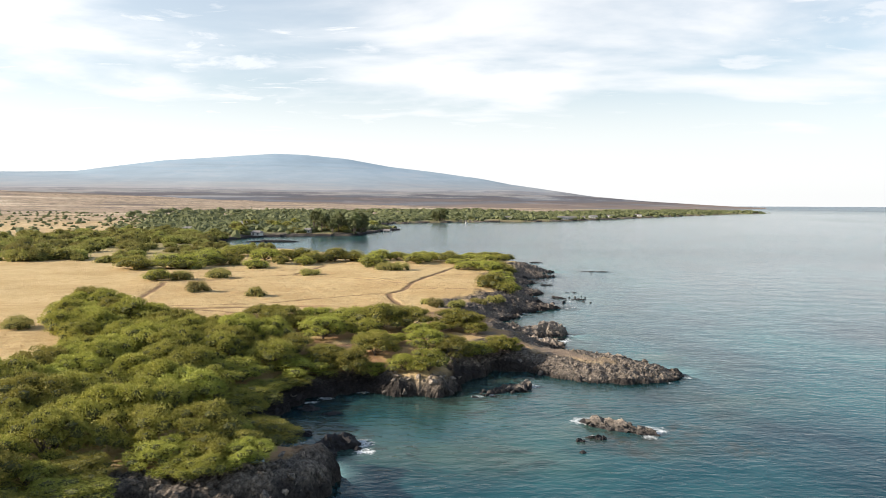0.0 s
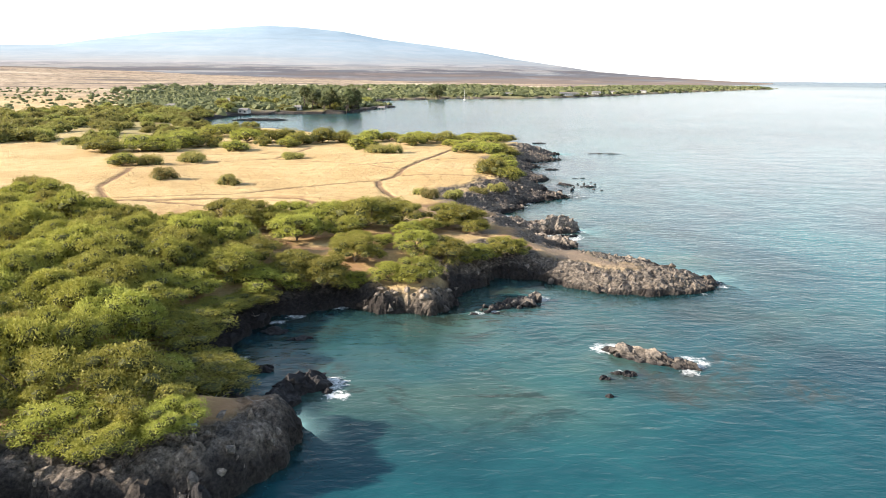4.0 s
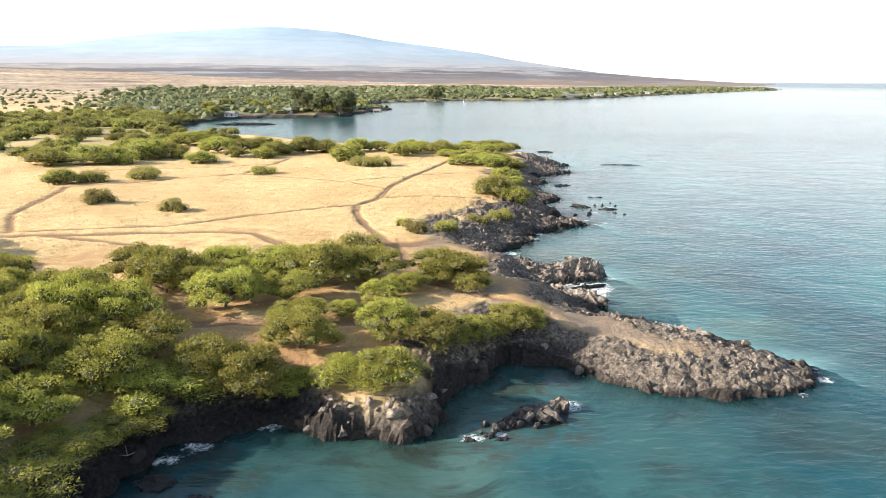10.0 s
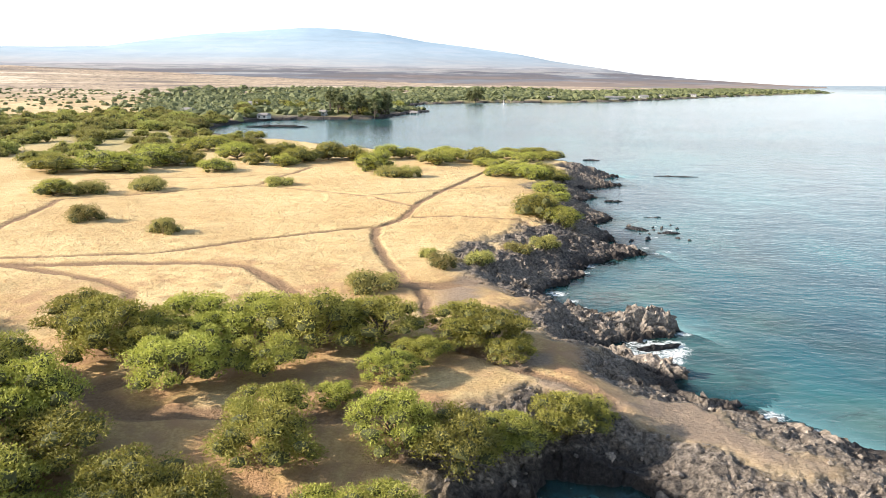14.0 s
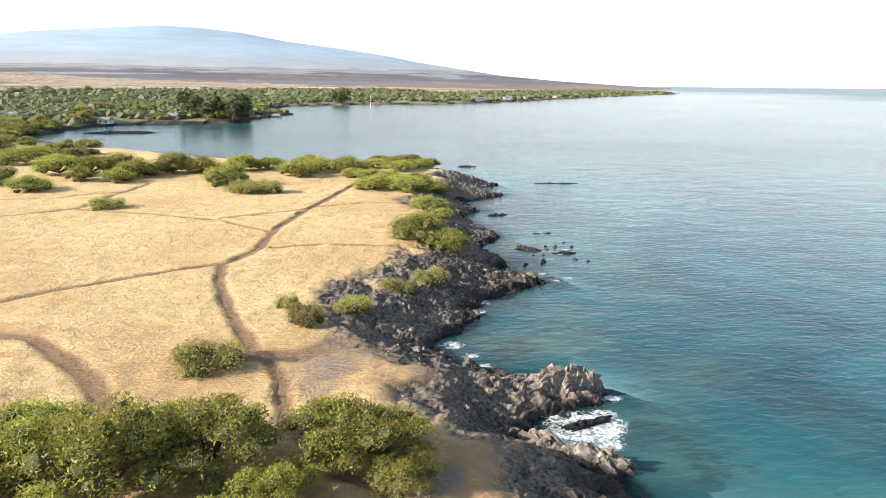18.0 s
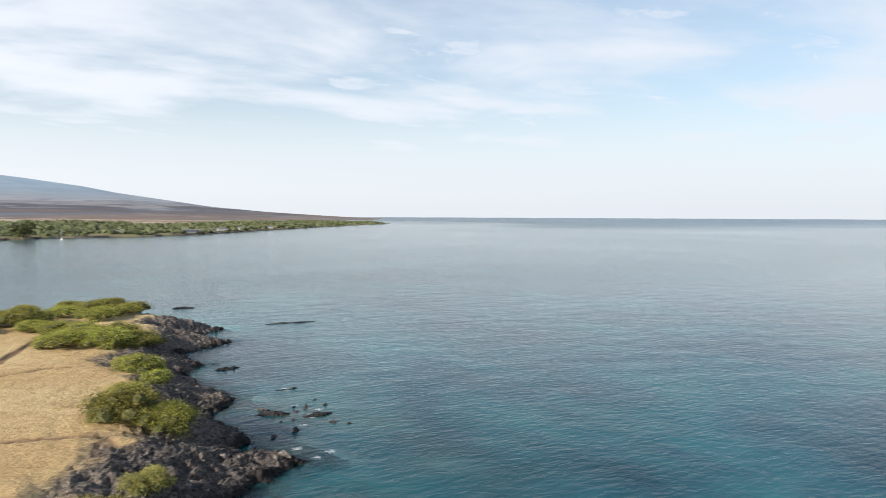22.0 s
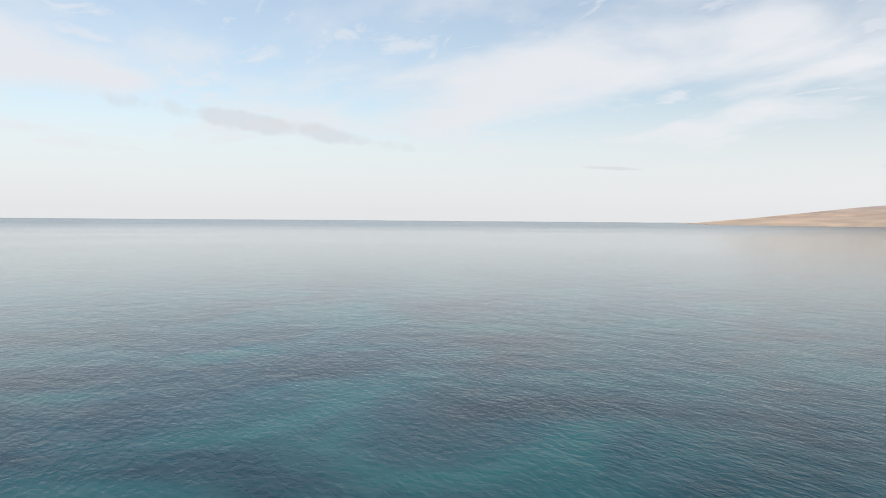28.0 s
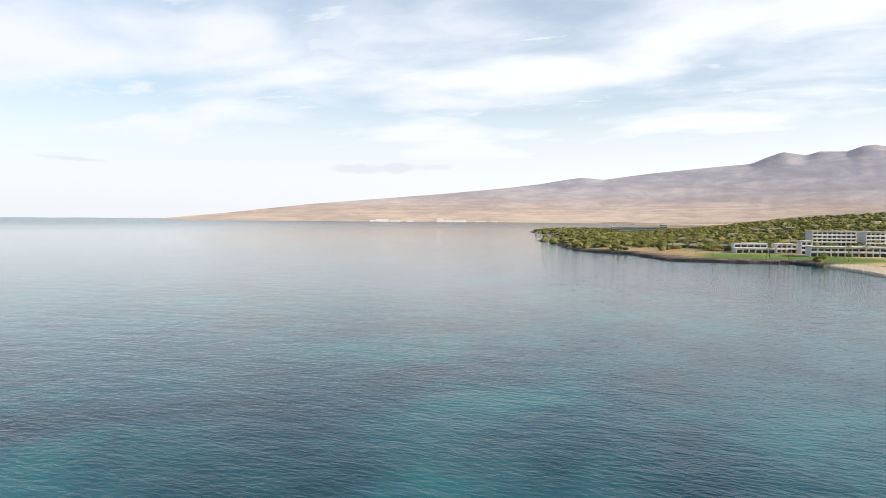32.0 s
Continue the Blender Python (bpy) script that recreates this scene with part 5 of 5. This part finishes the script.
for zone, material, label in ((0, M_LAVA, "jagged brown and grey lava rubble along the shore"), (1, M_BLACK, "wet black lava rubble round the cove")):
    VV, FF, n0 = [], [], 0
    for v, f in zip(V, F):
        black = v[0, 0] < -9 and 51 < v[0, 1] < 95
        if black == bool(zone):
            VV.append(v); FF.append(f + n0); n0 += len(v)
    tagged(new("lava_rubble", mesh_of("lava_rubble", np.concatenate(VV), np.concatenate(FF).tolist(), material)), label, "rocks", kind="stuff")


def rock_mass(label, x, y, lx, ly, h, turn, seed, name="sea_rock", material=None):
    """An outcrop standing in the sea: a craggy mound with broken ridges."""
    r3 = np.random.default_rng(seed)
    v, f = ICO3[0].copy(), ICO3[1]
    ox, oy = r3.uniform(0, 90, 2)
    cr = 0.35 * fbm(v[:, 0] * lx * 0.7 + ox, v[:, 1] * ly * 0.7 + oy, 3, 0.5, True) + 0.75 * blocks(v[:, 0] * lx * 0.7 + ox, v[:, 1] * ly * 0.8 + oy, seed)
    cr = cr + 0.30 * fbm(v[:, 0] * lx * 1.6 + oy, v[:, 1] * ly * 1.6 + v[:, 2] * 2 + ox, 3, 0.65, True) + 0.25 * blocks(v[:, 0] * lx * 1.7 + oy, v[:, 1] * ly * 1.9 + ox, seed + 5)
    edge = 1 + 0.30 * fbm(v[:, 0] * 2.2 + oy, v[:, 1] * 2.2 + ox, 4, 0.6) + 0.12 * fbm(v[:, 0] * 6 + ox, v[:, 1] * 6 + v[:, 2] * 5, 2, 0.6)
    p = np.stack([v[:, 0] * lx * edge, v[:, 1] * ly * edge, np.where(v[:, 2] > 0, np.abs(v[:, 2]) ** 0.6 * h * np.maximum(0.2, 0.72 + 0.40 * cr), v[:, 2] * 1.6)], -1)
    a = radians(turn)
    p = np.stack([p[:, 0] * math.cos(a) - p[:, 1] * math.sin(a), p[:, 0] * math.sin(a) + p[:, 1] * math.cos(a), p[:, 2]], -1)
    ob = new(name, mesh_of(name, p, f, material or (M_BLACK if "black" in label or "dark" in label else M_TAN if "tan" in label else M_WET)))
    ob.location = (x, y, -0.25)
    return tagged(ob, label, "rock", "rocks in the sea")


SEA_ROCKS = [("brown craggy lava islet washed by foam", 22.0, 66.3, 3.5, 1.45, 1.7, -28, 1), ("brown craggy lava islet washed by foam", 25.2, 64.2, 1.6, 1.0, 1.1, -20, 2), ("low black lava rock in the shallows", 19.0, 68.6, 1.4, 0.6, 0.8, -15, 3),
             ("low black lava rock in the shallows", 16.4, 60.8, 0.6, 0.5, 0.8, 0, 4), ("low black lava rock in the shallows", 19.1, 61.8, 0.7, 0.5, 0.9, 0, 5), ("low black lava rock in the shallows", 17.9, 62.2, 0.6, 0.35, 0.6, 0, 6),
             ("low black lava rock in the shallows", 15.8, 56.5, 0.4, 0.3, 0.5, 0, 7), ("brown craggy lava islet washed by foam", 10.0, 86.6, 2.2, 1.3, 1.1, 20, 8), ("brown craggy lava islet washed by foam", 12.4, 87.4, 1.5, 1.1, 1.3, 40, 9),
             ("low black lava rock in the shallows", 7.2, 84.2, 1.2, 0.8, 1.0, 30, 10), ("low black lava rock in the shallows", 3.8, 81.6, 0.6, 0.5, 0.6, 0, 11), ("low black lava rock in the shallows", 5.6, 82.3, 0.5, 0.4, 0.6, 0, 12), ("low black lava rock in the shallows", 6.6, 81.8, 0.7, 0.4, 0.6, 15, 13),
             ("black lava tongue reaching into the cove", -14.2, 58.4, 2.9, 1.7, 1.9, 35, 14), ("black lava tongue reaching into the cove", -15.6, 54.6, 2.6, 1.6, 1.7, 70, 15), ("low black lava rock in the shallows", -11.6, 57.4, 0.6, 0.5, 0.6, 0, 16),
             ("black lava rock beside the pool", -19.3, 62.6, 1.3, 0.8, 1.0, 10, 17), ("low black lava rock in the shallows", -17.0, 72.2, 1.4, 0.7, 0.6, 20, 18), ("black lava rock beside the pool", -20.5, 74.5, 1.6, 0.9, 0.9, -10, 19),
             ("low reef breaking the surface", 66, 290, 7, 1.2, 0.5, -5, 20), ("low black lava rock off the ledge", 35, 199.4, 2.4, 0.9, 0.8, -20, 21), ("low black lava rock off the ledge", 41, 196, 1.8, 0.8, 0.7, 0, 22), ("low black lava rock off the ledge", 41.6, 214.2, 2.0, 0.5, 0.5, 0, 23),
             ("low black lava rock off the ledge", 45, 337, 3.0, 0.9, 0.9, 0, 24), ("long low black rock in the bay", -131, 520, 16, 2.6, 1.8, 8, 25), ("low black lava rock off the ledge", 22.8, 128.4, 2.6, 0.6, 0.8, 20, 26), ("low black lava rock off the ledge", 36.5, 236, 2.2, 0.8, 0.8, 10, 27)]
for row in SEA_ROCKS:
    rock_mass(*row)
rock_mass("massive tan lava outcrop on the ledge", 22.2, 135.4, 4.6, 2.3, 3.3, 12, 41, "lava_outcrop")
rock_mass("massive tan lava outcrop on the ledge", 23.6, 135.0, 2.6, 1.5, 3.6, 5, 47, "lava_outcrop")
rock_mass("brown layered lava ledge by the surf", 16.4, 133.6, 2.6, 1.5, 2.9, -20, 42, "lava_outcrop", M_LAVA)
rock_mass("brown layered lava ledge by the surf", 21.6, 121.4, 3.0, 1.3, 2.0, -35, 48, "lava_outcrop", M_LAVA)
rock_mass("brown layered lava ledge by the surf", 17.6, 124.6, 2.4, 1.2, 2.2, -50, 49, "lava_outcrop", M_LAVA)
rock_mass("brown layered lava ledge by the surf", 31.0, 104.6, 3.4, 1.2, 2.6, -42, 50, "lava_outcrop", M_LAVA)
rock_mass("brown layered lava ledge by the surf", 36.0, 97.0, 3.0, 1.8, 1.9, -20, 51, "lava_outcrop", M_LAVA)
rock_mass("brown layered lava ledge by the surf", 28.4, 94.6, 4.0, 1.4, 2.2, 5, 52, "lava_outcrop", M_LAVA)
rock_mass("tall dark lava stack below the cliff", -17.4, 36.4, 1.2, 0.9, 2.6, 0, 43, "lava_outcrop")

# rounded boulders heaped on the low rocks in the cove, on the islet and below the cliff
HEAP = "rounded lava boulder heaped on a low sea rock"
for k in range(26):
    a = r2.random() ** 0.8
    boulder(13.2 - 8.0 * a + r2.normal() * 0.75, 87.6 - 5.2 * a + r2.normal() * 0.55, (1.15 - 0.65 * a) * r2.uniform(0.6, 1.05), 0.35 - 0.35 * a, 0.4, HEAP, "boulders in the cove")
for k in range(16):
    a = r2.random()
    boulder(18.6 + 7.0 * a + r2.normal() * 0.3, 68.0 - 4.2 * a + r2.normal() * 0.5, r2.uniform(0.35, 0.85), r2.uniform(0.0, 0.9) * (1 - abs(a - 0.45)), 0.45, HEAP, "boulders of the islet")
for k in range(14):
    x, y = r2.uniform(31, 44), r2.uniform(186, 206)
    if float(share("inland", x, y)) < -1.0:
        boulder(x, y, r2.uniform(0.45, 1.0), -0.15, 0.4, "small dark lava rock awash off the ledge", "rocks awash")
for k in range(22):
    x, y = r2.uniform(-27, -11), r2.uniform(32, 46)
    if 0.4 < float(share("inland", x, y)) < 7:
        boulder(x, y, r2.uniform(0.35, 0.9), None, 0.45)
for k in range(34):
    x, y = r2.uniform(-10.5, 1.5), r2.uniform(79.6, 84.0)
    if -0.8 < float(share("inland", x, y)) < 3.4:
        boulder(x, y, r2.uniform(0.35, 0.8), None, 0.45, "pale weathered boulder at the foot of the low cliff", "cliff boulders")

# ---------------------------------------------------------------- dry grass tufts
r4 = np.random.default_rng(77)
n = 12000
x, y = r4.uniform(-100, 16, n), r4.uniform(96, 300, n)
near_w = r4.random(n) < np.clip(1.25 - (y - 120) / 190, 0.25, 1)
k = near_w & (share("inland", x, y) > 6) & (share("rock", x, y) < 0.1) & (share("trail", x, y) < 0.15) & (share("bare", x, y) < 0.12) & (share("soil", x, y) < 0.5)
x, y = x[k], y[k]
z = ground_z(x, y)
nb = 5
ang = r4.uniform(0, 6.28, (len(x), nb)); rad = r4.uniform(0.02, 0.28, (len(x), nb)); hgt = r4.uniform(0.10, 0.24, (len(x), nb))
bx, by = x[:, None] + np.cos(ang) * rad, y[:, None] + np.sin(ang) * rad
wv = 0.06
px, py = -np.sin(ang) * wv, np.cos(ang) * wv
b0 = np.stack([bx - px, by - py, np.broadcast_to(z[:, None] - 0.05, bx.shape)], -1)
b1 = np.stack([bx + px, by + py, np.broadcast_to(z[:, None] - 0.05, bx.shape)], -1)
b2 = np.stack([bx + np.cos(ang) * hgt * 0.9 + 0.05, by + np.sin(ang) * hgt * 0.9, z[:, None] + hgt], -1)
tri = np.stack([b0, b1, b2], 2).reshape(-1, 3)
me = bpy.data.meshes.new("dry_grass")
me.vertices.add(len(tri)); me.vertices.foreach_set("co", tri.astype(np.float32).ravel())
me.loops.add(len(tri)); me.loops.foreach_set("vertex_index", np.arange(len(tri), dtype=np.int32))
me.polygons.add(len(tri) // 3); me.polygons.foreach_set("loop_start", np.arange(0, len(tri), 3, dtype=np.int32))
me.update(calc_edges=True)
me.materials.append(M_GRASS)
tagged(new("dry_grass", me), "dense straw-coloured dry bunch grass", "grass", kind="stuff")


# ---------------------------------------------------------------- buildings, boat, small things
def box_mesh(name, x0, x1, y0, y1, z0, z1, material, bevel=0.0):
    bm = bmesh.new()
    vs = [bm.verts.new((x, y, z)) for z in (z0, z1) for x, y in ((x0, y0), (x1, y0), (x1, y1), (x0, y1))]
    for f in ((3, 2, 1, 0), (4, 5, 6, 7), (0, 1, 5, 4), (1, 2, 6, 5), (2, 3, 7, 6), (3, 0, 4, 7)):
        bm.faces.new([vs[i] for i in f])
    if bevel:
        bmesh.ops.bevel(bm, geom=bm.edges[:], offset=bevel, segments=1, affect="EDGES")
    me = bpy.data.meshes.new(name)
    bm.to_mesh(me); bm.free()
    me.materials.append(material)
    return me


def gable_mesh(name, w, d, z0, rise, over, material):
    x, y = w / 2 + over, d / 2 + over
    v = [(-x, -y, z0), (x, -y, z0), (x, y, z0), (-x, y, z0), (-x * 0.72, 0, z0 + rise), (x * 0.72, 0, z0 + rise)]
    v += [(a, b, c - 0.25) for a, b, c in v[:4]]
    f = [[0, 1, 5, 4], [2, 3, 4, 5], [1, 2, 5], [3, 0, 4], [0, 6, 7, 1], [1, 7, 8, 2], [2, 8, 9, 3], [3, 9, 6, 0], [6, 9, 8, 7]]
    return mesh_of(name, v, f, material)


def hotel(label, x, y, turn, w, d, storeys, bays, stepped=0):
    """A terraced white hotel block: slabs, party walls and shaded glazing, storey by storey."""
    root = tagged(new("hotel_building"), label, "building")
    root.matrix_basis = Matrix.Translation((x, y, float(ground_z(x, y)) - 0.5)) @ Matrix.Rotation(radians(turn), 4, "Z")
    hs = 3.4
    H = storeys * hs
    part("wall", box_mesh("wall", -w / 2, w / 2, -d / 2 + 2.0, d / 2, 0, H + 0.5, M_WHITE), root)
    part("roof", box_mesh("roof", -w / 2 - 0.3, w / 2 + 0.3, -d / 2 + 0.2, d / 2 + 0.3, H + 0.5, H + 1.0, M_WHITE, 0.05), root)
    slab = box_mesh("balcony", -w / 2, w / 2, -d / 2, -d / 2 + 2.0, -0.18, 0.18, M_WHITE)
    rail = box_mesh("parapet", -w / 2, w / 2, -d / 2, -d / 2 + 0.18, 0.18, 1.1, M_WHITE)
    fin = box_mesh("party_wall", -0.2, 0.2, -d / 2 + 0.1, -d / 2 + 2.0, 0, H, M_WHITE)
    pane = box_mesh("window", -w / bays / 2 + 0.45, w / bays / 2 - 0.45, -d / 2 + 1.86, -d / 2 + 1.98, 0.25, 2.7, M_GLASS)
    for k in range(1, storeys):
        o = part("balcony", slab, root); o.location.z = k * hs
        o = part("parapet", rail, root); o.location.z = k * hs
    for b in range(bays + 1):
        o = part("party_wall", fin, root); o.location.x = -w / 2 + b * w / bays
    for k in range(storeys):
        for b in range(bays):
            o = part("window", pane, root)
            o.location = (-w / 2 + (b + 0.5) * w / bays, 0, k * hs)
    return root


hotel("white four-storey resort hotel wing with balconies", -28, -719, 204, 42, 16, 4, 9)
hotel("white four-storey resort hotel wing with balconies", -72, -711, 204, 40, 16, 4, 9)
hotel("white seaside resort wing behind the lawn", -30, -522, 196, 52, 14, 2, 11)
hotel("low white resort pavilion near the shore", 34, -545, 200, 30, 12, 1, 6)
hotel("low white resort pavilion near the shore", 38, -556, 200, 26, 10, 2, 5)
hotel("white resort villa block among the trees", 12, -566, 204, 16, 12, 2, 4)
hotel("long grey hotel far along the headland", 294, -1401, 190, 92, 22, 3, 16)
hotel("white stair tower of the far hotel", 248, -1452, 190, 15, 14, 4, 2)
hotel("white resort tower beside the wing", -3, -545, 204, 8, 8, 3, 2)


def house(label, x, y, turn, w, d, h, wall=None, roof=None):
    root = tagged(new("house"), label, "house")
    root.matrix_basis = Matrix.Translation((x, y, float(ground_z(x, y)) - 0.2)) @ Matrix.Rotation(radians(turn), 4, "Z")
    part("wall", box_mesh("wall", -w / 2, w / 2, -d / 2, d / 2, 0, h, wall or M_WHITE), root)
    part("roof", gable_mesh("roof", w, d, h, 1.6, 0.6, roof or M_ROOF), root)
    n = max(2, int(w / 3))
    pane = box_mesh("window", -0.7, 0.7, -d / 2 - 0.05, -d / 2 + 0.05, 0.9, 2.2, M_GLASS)
    for k in range(n):
        o = part("window", pane, root)
        o.location.x = -w / 2 + (k + 0.5) * w / n
    return root


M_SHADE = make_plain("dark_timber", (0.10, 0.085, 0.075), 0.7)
for x, y, w in ((104, -612, 16), (86, -610, 13), (66, -614, 14), (52, -616, 12), (92, -742, 16), (50, -1030, 18), (30, -1050, 22), (10, -1060, 14), (75, -900, 14), (120, -800, 15)):
    house("low brown resort cottage with dark roof", x, y, 200, w, 9, 3.0, M_SHADE)
for x, y, w, h in ((-215, 738, 15, 4.2), (-204, 735, 8, 3.4), (-164, 596, 8, 2.8), (-229, 612, 8, 2.8), (-127, 634, 6, 2.8), (-62, 730, 7, 2.8), (100, 1180, 20, 3.2), (205, 1240, 20, 4.5), (225, 1262, 14, 4), (280, 1350, 16, 4.5), (330, 1425, 14, 4), (420, 1560, 18, 4), (250, 1300, 10, 4)):
    house("small white beach house among shoreline trees", x, y, rng.uniform(-25, 10), w, 8, h)
M_PALE = make_plain("pale_harbour", (0.66, 0.62, 0.58), 0.8, 0.1)
for b, w, h in ((-148.6, 70, 14), (-149.6, 60, 10), (-150.8, 40, 8), (-153.2, 36, 22), (-153.8, 60, 12), (-154.8, 70, 10), (-156.5, 60, 9), (-157.6, 40, 9), (-147.8, 30, 9)):
    r = 3985
    x, y = -math.sin(radians(b)) * r, math.cos(radians(b)) * r
    ob = new("harbour_shed", box_mesh("harbour_shed", -w / 2, w / 2, -8, 8, 0, h, M_PALE, 0.4))
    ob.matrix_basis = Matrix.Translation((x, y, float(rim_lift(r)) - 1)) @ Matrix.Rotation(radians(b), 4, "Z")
    tagged(ob, "pale harbour building on the far shore", "building", "harbour buildings")


def sailboat(x, y):
    root = tagged(new("sailboat"), "white moored sailboat with bare mast", "boat")
    root.location = (x, y, 0)
    V, F = [], []
    for k in range(9):
        t = k / 8 * 2 - 1
        half = 1.6 * max(0.03, (1 - abs(t) ** 2.4))
        V += [(half, t * 5.5, 1.1), (half * 0.7, t * 5.2, -0.3), (-half * 0.7, t * 5.2, -0.3), (-half, t * 5.5, 1.1)]
    for k in range(8):
        a = k * 4
        for j in range(3):
            F.append([a + j, a + j + 1, a + j + 5, a + j + 4])
        F.append([a + 3, a, a + 4, a + 7])
    part("hull", mesh_of("hull", V, F, M_WHITE), root)
    part("cabin", box_mesh("cabin", -0.9, 0.9, -1.8, 1.6, 1.1, 1.7, M_WHITE, 0.15), root)
    V, F = [], []
    tube(V, F, (0, 0.8, 1.0), (0, 0.8, 13.5), 0.28, 0.16)
    part("mast", mesh_of("mast", V, F, M_WHITE), root)
    V, F = [], []
    tube(V, F, (0, 0.8, 2.4), (0, -3.8, 2.4), 0.12, 0.1)
    part("boom", mesh_of("boom", V, F, M_WHITE), root)


sailboat(29.7, 1060)

# camp left under the trees by the cove
M_TARP = make_plain("blue_tarp", (0.20, 0.27, 0.31), 0.5)
M_DARKTARP = make_plain("dark_canvas", (0.03, 0.04, 0.05), 0.7)
M_DRIFT = make_plain("driftwood", (0.36, 0.31, 0.27), 0.9)


def crumple(name, lx, ly, h, seed, material):
    v, f = ICO2[0].copy(), ICO2[1]
    k = 1 + 0.25 * fbm(v[:, 0] * 2 + seed, v[:, 1] * 2 + v[:, 2] * 3, 3, 0.6, True)
    p = v * np.array([lx, ly, h])[None] * k[:, None]
    p[:, 2] = np.maximum(p[:, 2], -0.1)
    return mesh_of(name, p, f, material)


camp = tagged(new("camp_gear"), "heap of dark canvas and pale blue tarp under trees", "camp gear")
cx, cy = -20.2, 43.6
camp.location = (cx, cy, float(ground_z(cx, cy)))
part("canvas", crumple("canvas", 0.85, 0.55, 0.55, 3, M_DARKTARP), camp)
o = part("tarp", crumple("tarp", 0.6, 0.32, 0.22, 9, M_TARP), camp, "pale blue folded tarp")
o.location = (0.35, -0.45, 0.02)
o = part("canvas", crumple("canvas", 0.5, 0.4, 0.3, 5, M_DARKTARP), camp)
o.location = (-0.9, 0.1, 0)
r5 = np.random.default_rng(55)
for x, y, n in ((-20.6, 51.6, 3), (-23.4, 76.6, 4), (-19.8, 50.6, 2), (-16, 47.5, 2)):
    V, F = [], []
    for k in range(n):
        a = r5.uniform(0, 6.28)
        tube(V, F, (0, 0, 0.05), (math.cos(a) * 0.9, math.sin(a) * 0.9, r5.uniform(0.1, 0.6)), 0.035, 0.015, 5)
    ob = new("driftwood_branch", mesh_of("driftwood_branch", V, F, M_DRIFT))
    ob.location = (x, y, float(ground_z(x, y)))
    tagged(ob, "bleached driftwood branch on lava shore", "driftwood", "driftwood")
